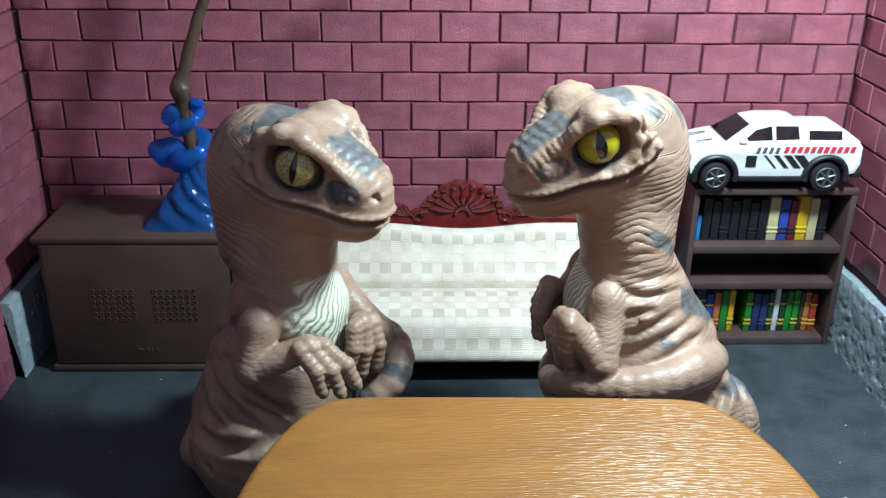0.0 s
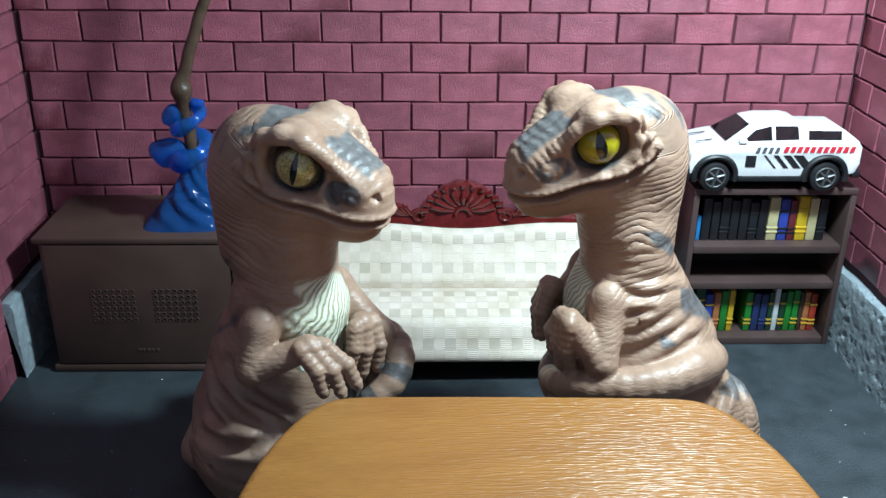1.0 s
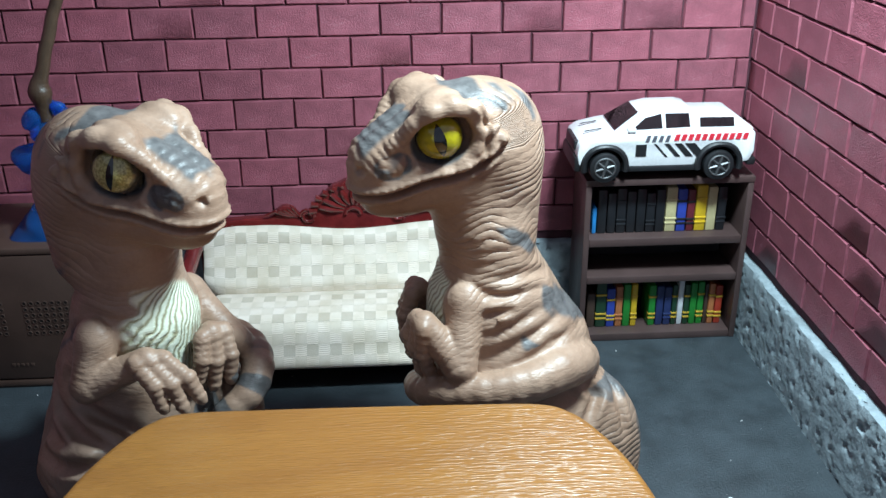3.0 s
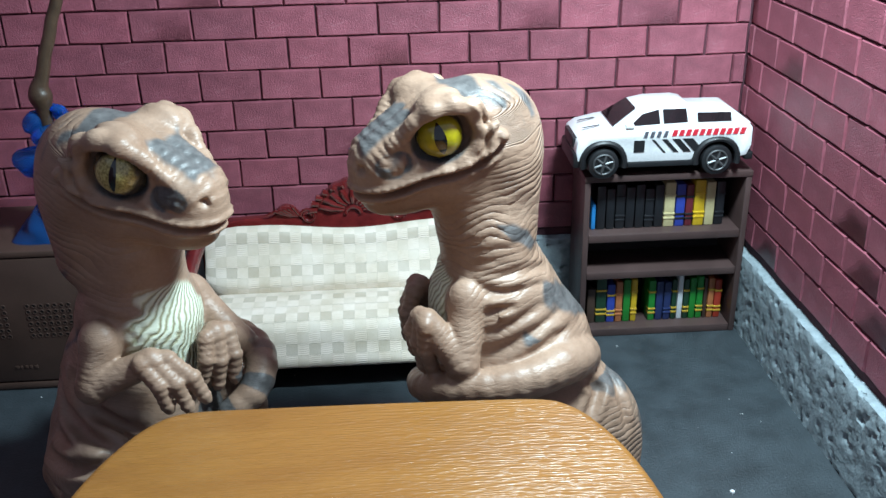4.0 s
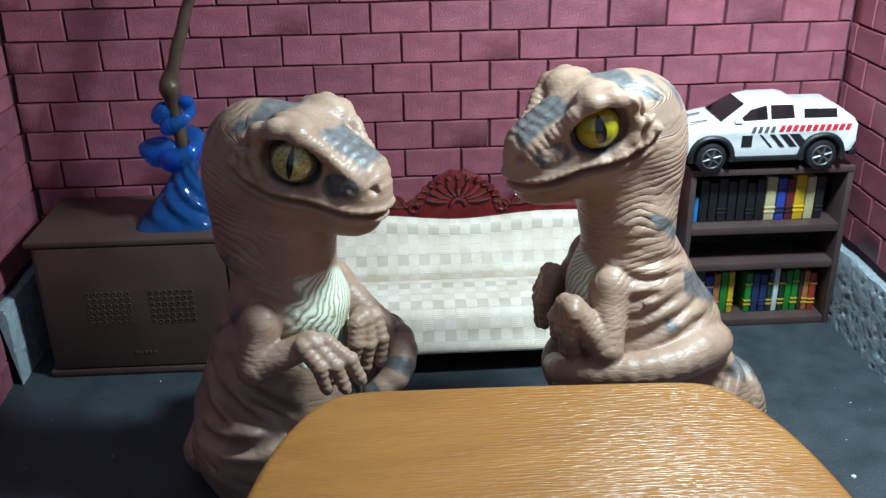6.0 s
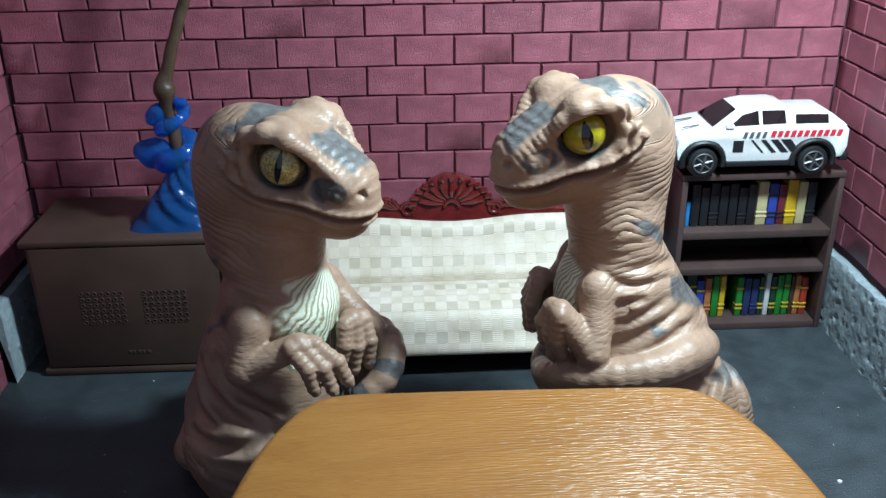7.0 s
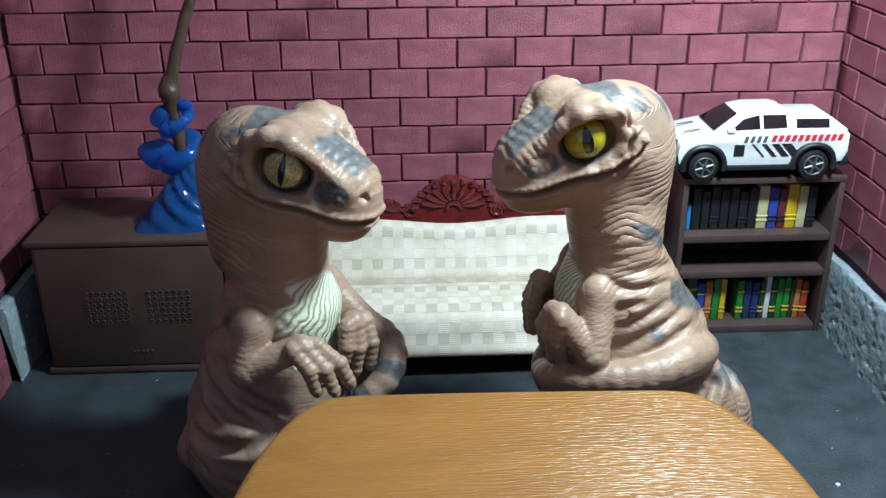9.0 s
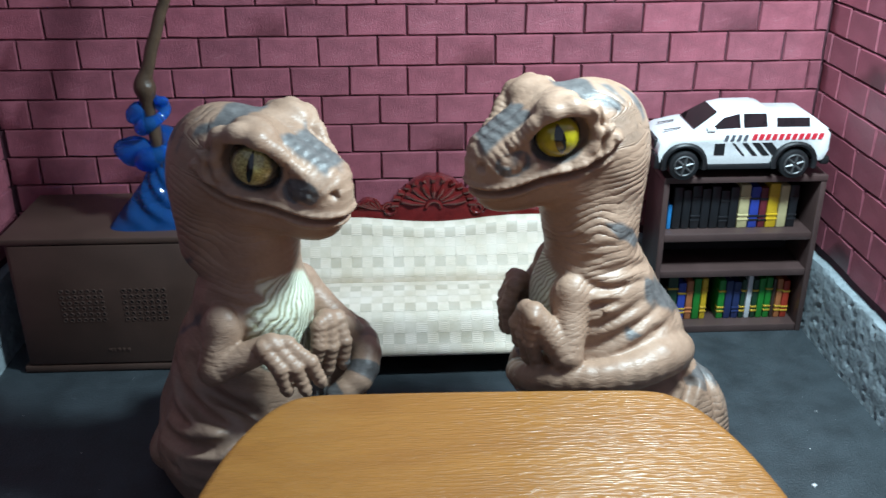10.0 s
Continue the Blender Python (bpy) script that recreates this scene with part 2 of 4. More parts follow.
class Figure:
    """A baby dinosaur sitting up; it faces +x, its head turned by some degrees to its left."""

    def __init__(self, head_turn, neck, head, torso, arms, tail, folds, bands, wrinkled, low_grey):
        self.turn, self.neck, self.head = head_turn, neck, np.array(head, np.float32)
        self.torso, self.arms, self.folds, self.bands = torso, arms, folds, bands
        self.wrinkled, self.low_grey = wrinkled, low_grey
        line, thick, self.stripe_from = tail
        self.tail = [np.array(q) for q in curve_points(line, 18)]
        self.tail_r = [float(v[0]) for v in curve_points([(r,) for r in thick], 18)]

    def to_head(self, p):
        q = p - self.head
        s, o = math.sin(radians(self.turn)), math.cos(radians(self.turn))
        x, y, z = o * q[:, 0] + s * q[:, 1], -s * q[:, 0] + o * q[:, 1], q[:, 2]
        s, o = math.sin(NOD), math.cos(NOD)
        return np.stack([o * x - s * z, y, s * x + o * z], 1)

    def head_form(self, q):
        m = q.copy()
        m[:, 1] = np.abs(m[:, 1])
        x, y, z = m[:, 0], m[:, 1], m[:, 2]
        # skull, nape, muzzle, jaw and throat
        d = ellipsoid(m, (-1.05, 0, -0.72), (2.1, 1.55, 1.74), 0, 8)
        d = smin(d, capsule(m, (-1.45, 0, -1.7), (-1.2, 0, -3.6), 1.6, 1.34), 0.45)
        d = smin(d, capsule(m, (0.0, 0.35, 0.3), (2.05, 0.25, -0.3), 0.82, 0.66), 0.4)
        d = smin(d, ellipsoid(m, (1.0, 0, -0.65), (1.75, 1.28, 1.05), 0, -10), 0.4)
        d = smin(d, ellipsoid(m, (2.0, 0, -0.86), (0.98, 0.98, 0.98)), 0.35)
        d = smin(d, ellipsoid(m, (1.1, 0, -1.55), (1.72, 1.05, 0.86), 0, -3), 0.25)
        d = smin(d, ellipsoid(m, (-0.1, 0, -1.6), (1.6, 1.42, 0.95)), 0.35)
        # round knob over each eye
        d = smin(d, ellipsoid(m, (0.15, 0.98, 0.78), (0.78, 0.5, 0.54)), 0.28)
        # brow: a lid fold over the eye, then a row of beads down to the nostril
        lid = [(-1.05, 1.4, 0.2), (-0.7, 1.47, 0.6), (-0.1, 1.46, 0.86), (0.5, 1.38, 0.84), (1.05, 1.16, 0.58)]
        beads = [(0.9, 1.2, 0.66), (1.25, 1.06, 0.42), (1.65, 0.93, 0.14), (2.1, 0.8, -0.16), (2.5, 0.66, -0.44)]
        d = smin(d, chain(m, lid, [0.14, 0.26, 0.33, 0.33, 0.27]), 0.14)
        d = smin(d, chain(m, beads, [0.2, 0.19, 0.18, 0.17, 0.14]), 0.14)
        near, along = chain_near(m, beads)
        d = d - 0.11 * np.exp(-((near / 0.26) ** 2)) * (np.abs(np.sin(along * math.pi * 10)) ** 0.7 - 0.5)
        # eye hollow, its rim and the fold below
        e = m - np.array((0.3, 1.42, 0.05), np.float32)
        d = smax(d, -ellipsoid(m, (0.38, 1.46, -0.06), (0.96, 0.8, 0.8), 0, -14), 0.07)
        under = [(-0.6, 1.48, 0.35), (-0.74, 1.52, -0.1), (-0.56, 1.5, -0.55), (-0.12, 1.42, -0.84), (0.45, 1.26, -0.93), (1.0, 1.1, -0.98)]
        d = smin(d, chain(m, under, [0.14, 0.18, 0.2, 0.2, 0.18, 0.12]), 0.18)
        near, along = chain_near(m, under)
        d = d - 0.03 * np.exp(-((near / 0.2) ** 2)) * (np.abs(np.sin(along * math.pi * 13)) - 0.4)
        # hollow cheek with a pebbled pad in it
        d = smax(d, -ellipsoid(m, (1.78, 1.25, -0.42), (0.72, 0.34, 0.42), 0, -22), 0.08)
        pad = ellipsoid(m, (1.84, 0.86, -0.44), (0.55, 0.28, 0.4), 0, -22)
        lump = lattice_noise(m, 4.2, 31)
        d = smin(d, pad - 0.09 * np.abs(lump) + 0.03, 0.05)
        # ear lumps
        for c, r, tip in (((-1.05, 1.62, -0.1), (0.3, 0.16, 0.14), -20), ((-1.3, 1.6, -0.42), (0.26, 0.18, 0.16), 35), ((-0.98, 1.62, -0.52), (0.16, 0.16, 0.3), 20)):
            d = smin(d, ellipsoid(m, c, r, 0, tip), 0.12)
        # mouth: a deep line with a beaded lip on each side, rising at the cheek
        lip = -1.2 + 0.05 * np.sin(x * 2.1) + 0.5 * np.clip((0.4 - x) / 1.7, 0, 1) ** 1.5
        gate = np.clip((x + 1.5) * 1.4, 0, 1)
        d = d + 0.2 * gate * np.exp(-(((z - lip) / 0.065) ** 2))
        d = d - 0.13 * gate * np.exp(-(((z - lip - 0.19) / 0.11) ** 2)) * (0.85 + 0.25 * np.abs(np.sin(x * 13)))
        d = d - 0.12 * gate * np.exp(-(((z - lip + 0.19) / 0.11) ** 2)) * (0.85 + 0.25 * np.abs(np.sin(x * 12 + 1)))
        # nostrils and fine cross ribs on the muzzle
        d = smax(d, -ellipsoid(m, (2.72, 0.6, -0.42), (0.17, 0.2, 0.1), 0, -40), 0.06)
        ribs = np.clip((x - 1.0) * 2, 0, 1) * np.clip((0.75 - y) * 4, 0, 1) * np.clip((z + 0.8) * 2, 0, 1)
        w = lattice_noise(m, 1.6, 3)
        d = d + 0.02 * ribs * np.sin((x - 0.6 * z) * 15 + 5.0 * w)
        ring = np.hypot(x - 0.3, z - 0.05)
        d = d + 0.028 * np.exp(-(((ring - 1.25) / 0.3) ** 2)) * np.clip(-0.1 - x, 0, 0.4) * 2.5 * np.clip((y - 0.9) * 3, 0, 1) * np.sin(ring * 22 + 1.5 * w)
        return d

    def arm(self, p, spec):
        shoulder, elbow, wrist, tips, knuckle = spec
        d = ellipsoid(p, shoulder, (0.66, 0.56, 0.8))
        d = smin(d, capsule(p, shoulder, elbow, 0.58, 0.52), 0.2)
        d = smin(d, capsule(p, elbow, wrist, 0.5, 0.42), 0.1)
        near, along = chain_near(p, [shoulder, elbow, wrist])
        w = lattice_noise(p, 1.1, 5)
        ring = np.exp(-(((along - 0.45) / 0.2) ** 2)) * np.clip((1.1 - near) * 3, 0, 1)
        d = d - 0.025 * ring * (np.abs(np.sin(along * 46 + 1.5 * w)) ** 0.6 - 0.6)
        spread = np.array(knuckle, np.float32)
        for k, tip in enumerate(tips):
            root = np.array(wrist) + spread * (k - 1)
            mid = root * 0.42 + np.array(tip) * 0.58 + np.array((0.2, 0, 0.22))
            pts = [wrist, root + np.array((0.12, 0, 0.05)), mid, tip]
            f = chain(p, pts, [0.36, 0.27, 0.25, 0.2], 0.1)
            near, along = chain_near(p, pts[1:])
            f = f - 0.045 * (np.abs(np.sin(along * math.pi * 7)) ** 0.8 - 0.5)
            d = smin(d, f, 0.04)
        return d

    def form(self, p):
        ny, hy = self.neck, self.head
        d = None
        for c, r, k in self.torso:
            e = ellipsoid(p, c, r)
            d = e if d is None else smin(d, e, k)
        top = (hy[0] - 0.75 * math.cos(radians(self.turn)), hy[1] - 0.75 * math.sin(radians(self.turn)), 11.6)
        d = smin(d, chain(p, [(0.55, 0, 7.6), (ny[0], ny[1], 9.4), top], [1.75, 1.36, 1.38], 0.5), 0.55)
        for side in (1, -1):
            m = p.copy()
            m[:, 1] = m[:, 1] * side
            d = smin(d, ellipsoid(m, (0.5, 2.35, 2.3), (2.5, 1.35, 1.9), 0, 25), 0.3)
            d = smin(d, chain(m, [(1.9, 2.5, 0.75), (3.2, 2.1, 0.55)], [0.75, 0.55]), 0.3)
        # rings of folds round the neck, faint ones over the flank
        band = np.exp(-(((p[:, 2] - 9.5) / 1.1) ** 2))
        w = lattice_noise(p, 0.9, 7)
        back_first = np.clip(0.8 - 0.3 * (p[:, 0] - 0.6), 0.2, 1)
        d = d - 0.06 * band * back_first * (np.abs(np.sin(p[:, 2] * 5.6 + 1.2 * p[:, 0] + 2.4 * w)) ** 0.6 - 0.6)
        flank = np.exp(-(((p[:, 2] - 6.6) / 1.4) ** 2)) * np.clip(1 - (p[:, 0] - 1.2) * 0.8, 0, 1)
        v = lattice_noise(p, 0.55, 11)
        d = d - 0.025 * flank * (np.abs(np.sin(p[:, 2] * 3.2 + p[:, 0] * 2.2 + 2.4 * v)) ** 0.6 - 0.6)
        for pts, deep, wide in self.folds:
            near, along = chain_near(p, pts)
            taper = np.sin(np.pi * np.clip(along, 0.03, 0.97)) ** 0.5
            d = d + 0.75 * deep * taper * np.exp(-((near / wide) ** 2)) - 0.35 * deep * taper * np.exp(-(((near - 2.6 * wide) / (1.2 * wide)) ** 2))
        low = np.clip((3.6 - p[:, 2]) / 1.5, 0, 1)
        d = d + 0.06 * low * (np.abs(np.sin(np.arctan2(p[:, 1], p[:, 0]) * 8 + 0.8 * p[:, 2] + 2 * v)) - 0.6)
        near, along = chain_near(p, self.tail)
        tail = chain(p, self.tail, self.tail_r, 0.1) 
        d = smin(d, tail, 0.1)
        for spec in self.arms:
            side = 1 if spec[1][1] > 0 else -1
            near = (p[:, 0] > -0.3) & (p[:, 1] * side > -0.9) & (p[:, 2] > 3.9) & (p[:, 2] < 9.3)
            d = smin(d, only_where(near, lambda a: self.arm(a, spec), p), 0.12)
        d = smin(d, only_where(p[:, 2] > 8.2, lambda a: self.head_form(self.to_head(a)), p), 0.3)
        d = d + 0.007 * lattice_noise(p, 5.0, 13) + 0.012 * lattice_noise(p, 2.0, 17)
        return np.maximum(d, -p[:, 2])

    def marks(self, p):
        """Where the paint is grey, where it is cream and where the cream is scored with lines, from 0 to 1."""
        q = self.to_head(p)
        n1, n2 = lattice_noise(p, 0.9, 21), lattice_noise(p, 3.0, 23)
        edge = 0.2 * n1 + 0.12 * n2
        soft = lambda v: np.clip(v / 0.14, 0, 1)  # noqa: E731
        x, y, z = q[:, 0], np.abs(q[:, 1]), q[:, 2]
        # muzzle, crown behind the knobs with a tongue that runs back, cheek pad, socket, nape streaks
        grey = soft(0.72 - y + 0.5 * edge) * soft(x - 0.95 + edge) * soft(2.55 - x + edge) * soft(z + 0.55)
        crown = soft(x + 1.35 + edge) * soft(-0.42 - x + edge) * soft(1.25 - y) * soft(z - 0.55)
        tongue = soft(0.22 - np.abs(y - 0.95 + 0.25 * (x + 1.0)) + 0.4 * edge) * soft(x + 1.9 + edge) * soft(-0.8 - x) * soft(z)
        grey = np.maximum(grey, np.maximum(crown, tongue))
        pad = soft(1.0 - ((x - 1.85) ** 2 / 0.34 + (z + 0.42) ** 2 / 0.17)) * soft(y - 0.55)
        grey = np.maximum(grey, pad * soft(0.28 + n2 * 0.5))
        grey = np.maximum(grey, soft(0.9 - ((x - 0.42) ** 2 / 0.85 + (z + 0.05) ** 2 / 0.6)) * soft(y - 0.6) * soft(1.62 - y))
        streak = soft(0.16 - np.abs(np.hypot(x + 0.2, z + 0.5) - 2.45) + 0.8 * edge) + soft(0.1 - np.abs(np.hypot(x + 0.2, z + 0.5) - 2.0) + 0.6 * edge)
        grey = np.maximum(grey, np.clip(streak, 0, 1) * soft(-1.2 - x) * soft(z + 0.55) * soft(y - 0.35))
        grey = grey * (z > -1.9)
        body = 0
        for c, w, lo, hi in self.bands:
            body = np.maximum(body, soft(w - np.abs(p[:, 2] - c - 0.75 * (p[:, 0] + 0.8)) + edge * 1.4) * soft(hi - p[:, 0] + edge) * soft(p[:, 0] - lo + edge))
        near, along = chain_near(p, self.tail)
        on_tail = near < 1.0
        stripes = soft(np.sin(along * 46) - 0.2 + edge) * on_tail * soft(along - self.stripe_from)
        lower = soft(4.9 - p[:, 2] + 0.6 * n1) * soft(n1 * 1.4 + 0.1) * ~on_tail
        body = np.maximum(np.maximum(np.where(on_tail, 0, body), stripes), lower * self.low_grey) * (z < -1.9)
        lit = np.hypot(p[:, 1] * 0.72, (p[:, 2] - 6.9) * 0.68)
        chest = (p[:, 0] > 0.9) & (p[:, 2] > 3.9) & (p[:, 2] < 9.6)
        arms = np.min([only_where(chest, lambda v: self.arm(v, a), p) for a in self.arms], axis=0)
        cream = soft(1.25 - lit + 0.12 * n2 + 0.2 * n1) * soft(p[:, 0] - 1.2) * soft(arms - 0.05) * (z < -1.5)
        turn = np.arctan2(p[:, 2] - 9.3, p[:, 1] - 1.3)
        scored = turn * 38 + 3.0 * n1 + 1.6 * n2
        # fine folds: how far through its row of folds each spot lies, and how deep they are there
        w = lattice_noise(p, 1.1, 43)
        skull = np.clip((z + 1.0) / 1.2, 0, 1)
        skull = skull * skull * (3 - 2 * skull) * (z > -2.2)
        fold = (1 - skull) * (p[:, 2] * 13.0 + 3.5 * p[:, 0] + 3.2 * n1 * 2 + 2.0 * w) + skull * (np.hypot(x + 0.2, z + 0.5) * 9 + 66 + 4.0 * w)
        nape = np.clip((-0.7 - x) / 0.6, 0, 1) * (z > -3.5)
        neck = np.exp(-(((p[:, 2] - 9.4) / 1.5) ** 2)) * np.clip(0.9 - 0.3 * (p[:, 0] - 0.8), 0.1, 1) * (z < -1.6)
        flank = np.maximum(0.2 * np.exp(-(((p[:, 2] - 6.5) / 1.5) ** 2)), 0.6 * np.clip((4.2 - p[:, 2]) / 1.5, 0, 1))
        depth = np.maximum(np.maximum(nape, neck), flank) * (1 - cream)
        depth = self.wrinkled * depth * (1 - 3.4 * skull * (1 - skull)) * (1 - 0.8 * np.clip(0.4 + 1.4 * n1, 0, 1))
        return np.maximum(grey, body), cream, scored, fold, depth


def carve(figure, lo, hi, step):
    """The figure's skin as points and quads, found block by block (surface nets)."""
    n = 4
    lo, big = np.array(lo, np.float32), step * n
    count = np.ceil((np.array(hi) - lo) / big).astype(int)
    grid = np.stack(np.meshgrid(*[np.arange(c) for c in count], indexing="ij"), -1).reshape(-1, 3)
    mid = figure.form((lo + (grid + 0.5) * big).astype(np.float32))
    field = np.repeat(np.repeat(np.repeat(mid.reshape(count), n, 0), n, 1), n, 2).astype(np.float32)
    near = np.abs(mid) < 1.35 * big + 0.2
    sub = np.stack(np.meshgrid(*[np.arange(n)] * 3, indexing="ij"), -1).reshape(-1, 3)
    idx = (grid[near][:, None] * n + sub[None]).reshape(-1, 3)
    for part_idx in np.array_split(idx, max(1, len(idx) // 400000)):
        field[part_idx[:, 0], part_idx[:, 1], part_idx[:, 2]] = figure.form((lo + part_idx * step + step / 2).astype(np.float32))
    inside = field < 0
    corners = [(a, b, c) for a in (0, 1) for b in (0, 1) for c in (0, 1)]
    s = np.array(field.shape) - 1
    total = sum(inside[a : a + s[0], b : b + s[1], c : c + s[2]].astype(np.int8) for a, b, c in corners)
    cell = np.argwhere((total > 0) & (total < 8))
    number = np.full(s, -1, np.int32)
    number[tuple(cell.T)] = np.arange(len(cell))
    place, hits = np.zeros((len(cell), 3)), np.zeros(len(cell))
    for a in corners:
        for ax in range(3):
            if a[ax] == 0:
                b = tuple(v + (k == ax) for k, v in enumerate(a))
                va, vb = (field[tuple((cell + o).T)] for o in (a, b))
                cross = (va < 0) != (vb < 0)
                t = np.where(cross, va / np.where(cross, va - vb, 1), 0)
                spot = np.array(a, float)[None] + t[:, None] * (np.arange(3) == ax)
                place[cross] += spot[cross]
                hits += cross
    points = lo + (cell + place / hits[:, None] + 0.5) * step
    quads = []
    for ax in range(3):
        u, v = (ax + 1) % 3, (ax + 2) % 3
        one, eu, ev = (np.eye(3, dtype=int)[k] for k in (ax, u, v))
        span = tuple(slice(1, s[k]) if k != ax else slice(0, s[k]) for k in range(3))
        nxt = tuple(slice(1, s[k]) if k != ax else slice(1, s[k] + 1) for k in range(3))
        flip = inside[span] != inside[nxt]
        at = np.argwhere(flip) + np.array([0 if k == ax else 1 for k in range(3)])
        ids = np.stack([number[tuple((at - o).T)] for o in (eu * 0, eu, eu + ev, ev)], 1)
        out = inside[tuple(at.T)]
        ids[~out] = ids[~out][:, ::-1]
        quads.append(ids[(ids >= 0).all(1)])
    return points, np.concatenate(quads)


def figure_paint():
    m, nt, links, bsdf = nodes_of("painted_vinyl_skin")
    co = nt.new("ShaderNodeTexCoord").outputs["Object"]
    tan = ramp(nt, links, noise_tex(nt, links, co, 55, 4), [(0.3, (0.268, 0.162, 0.108)), (0.55, (0.358, 0.230, 0.162)), (0.8, (0.425, 0.285, 0.206))])
    tan = mix(nt, links, 0.3, tan, ramp(nt, links, noise_tex(nt, links, co, 900, 3), [(0.3, (0.6, 0.6, 0.6)), (0.7, (1, 1, 1))]), "MULTIPLY")
    grey = ramp(nt, links, noise_tex(nt, links, co, 300, 4), [(0.3, (0.075, 0.071, 0.070)), (0.7, (0.150, 0.141, 0.137))])
    ga, ca = nt.new("ShaderNodeAttribute"), nt.new("ShaderNodeAttribute")
    ga.attribute_name, ca.attribute_name = "grey", "cream"
    vor = nt.new("ShaderNodeTexVoronoi")
    vor.feature = "DISTANCE_TO_EDGE"
    vor.inputs["Scale"].default_value = 330
    links.new(co, vor.inputs["Vector"])
    base = mix(nt, links, ga.outputs["Fac"], tan, grey)
    sa = nt.new("ShaderNodeAttribute")
    sa.attribute_name = "scored"
    lines = maths(nt, links, "ABSOLUTE", maths(nt, links, "SINE", maths(nt, links, "ADD", sa.outputs["Fac"], maths(nt, links, "MULTIPLY", noise_tex(nt, links, co, 420, 3), 2.2))))
    cream = ramp(nt, links, lines, [(0.1, (0.36, 0.33, 0.21)), (0.45, (0.50, 0.50, 0.34)), (0.8, (0.74, 0.77, 0.62))])
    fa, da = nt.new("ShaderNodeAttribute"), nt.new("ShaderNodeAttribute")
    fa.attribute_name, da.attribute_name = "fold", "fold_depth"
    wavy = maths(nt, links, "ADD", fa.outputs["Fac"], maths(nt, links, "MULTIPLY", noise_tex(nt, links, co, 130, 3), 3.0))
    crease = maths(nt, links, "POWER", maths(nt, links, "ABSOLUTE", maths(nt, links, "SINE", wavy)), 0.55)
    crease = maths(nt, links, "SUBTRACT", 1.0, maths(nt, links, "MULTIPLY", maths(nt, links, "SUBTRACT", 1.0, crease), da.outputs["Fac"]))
    # Shade of the folds put into the colour: skin darkens along each crease.
    crease_shade = ramp(nt, links, crease, [(0.15, (0.62, 0.56, 0.5)), (0.6, (1, 1, 1))])
    base = mix(nt, links, 0.55, base, crease_shade, "MULTIPLY")
    base = mix(nt, links, ca.outputs["Fac"], base, cream)
    links.new(base, bsdf.inputs["Base Color"])
    bsdf.inputs["Roughness"].default_value = 0.45
    bsdf.inputs["Specular IOR Level"].default_value = 0.42
    scales = ramp(nt, links, vor.outputs["Distance"], [(0.0, (0, 0, 0)), (0.12, (1, 1, 1))])
    n1 = bump(nt, links, bsdf, scales, 0.00002, 0.3)
    wr = noise_tex(nt, links, co, 105, 4, 0.6, (1, 1, 3.2))
    fold = maths(nt, links, "ABSOLUTE", maths(nt, links, "SUBTRACT", wr, 0.5))
    n1 = bump(nt, links, bsdf, crease, 0.0007, 1.0, n1)
    chest = maths(nt, links, "MULTIPLY", lines, ca.outputs["Fac"])
    n1 = bump(nt, links, bsdf, chest, 0.0004, 1.0, n1)
    n2 = bump(nt, links, bsdf, ramp(nt, links, fold, [(0.0, (0, 0, 0)), (0.13, (1, 1, 1))]), 0.00014, 0.6, n1)
    bump(nt, links, bsdf, noise_tex(nt, links, co, 700, 4), 0.00003, 0.6, n2)
    return m


def eye_glass(name, low, high, rough, speckle):
    m, nt, links, bsdf = nodes_of(name)
    at = nt.new("ShaderNodeAttribute")
    at.attribute_name = "slit"
    co = nt.new("ShaderNodeTexCoord").outputs["Object"]
    iris = ramp(nt, links, noise_tex(nt, links, co, speckle, 4), [(0.35, low), (0.65, high)])
    pupil = ramp(nt, links, at.outputs["Fac"], [(0.45, (0, 0, 0)), (0.55, (1, 1, 1))])
    rimmed = nt.new("ShaderNodeAttribute")
    rimmed.attribute_name = "rim"
    base = mix(nt, links, rimmed.outputs["Fac"], iris, (0.05, 0.045, 0.03))
    base = mix(nt, links, pupil, base, (0.006, 0.005, 0.004))
    links.new(base, bsdf.inputs["Base Color"])
    bsdf.inputs["Roughness"].default_value, bsdf.inputs["Coat Weight"].default_value = rough, 1.0
    bsdf.inputs["Coat Roughness"].default_value = 0.03
    return m


SKIN = figure_paint()
EYE_YELLOW = eye_glass("amber_eye", (0.24, 0.20, 0.008), (0.46, 0.39, 0.012), 0.15, 120)
EYE_DULL = eye_glass("speckled_olive_eye", (0.20, 0.17, 0.05), (0.58, 0.53, 0.20), 0.25, 1500)


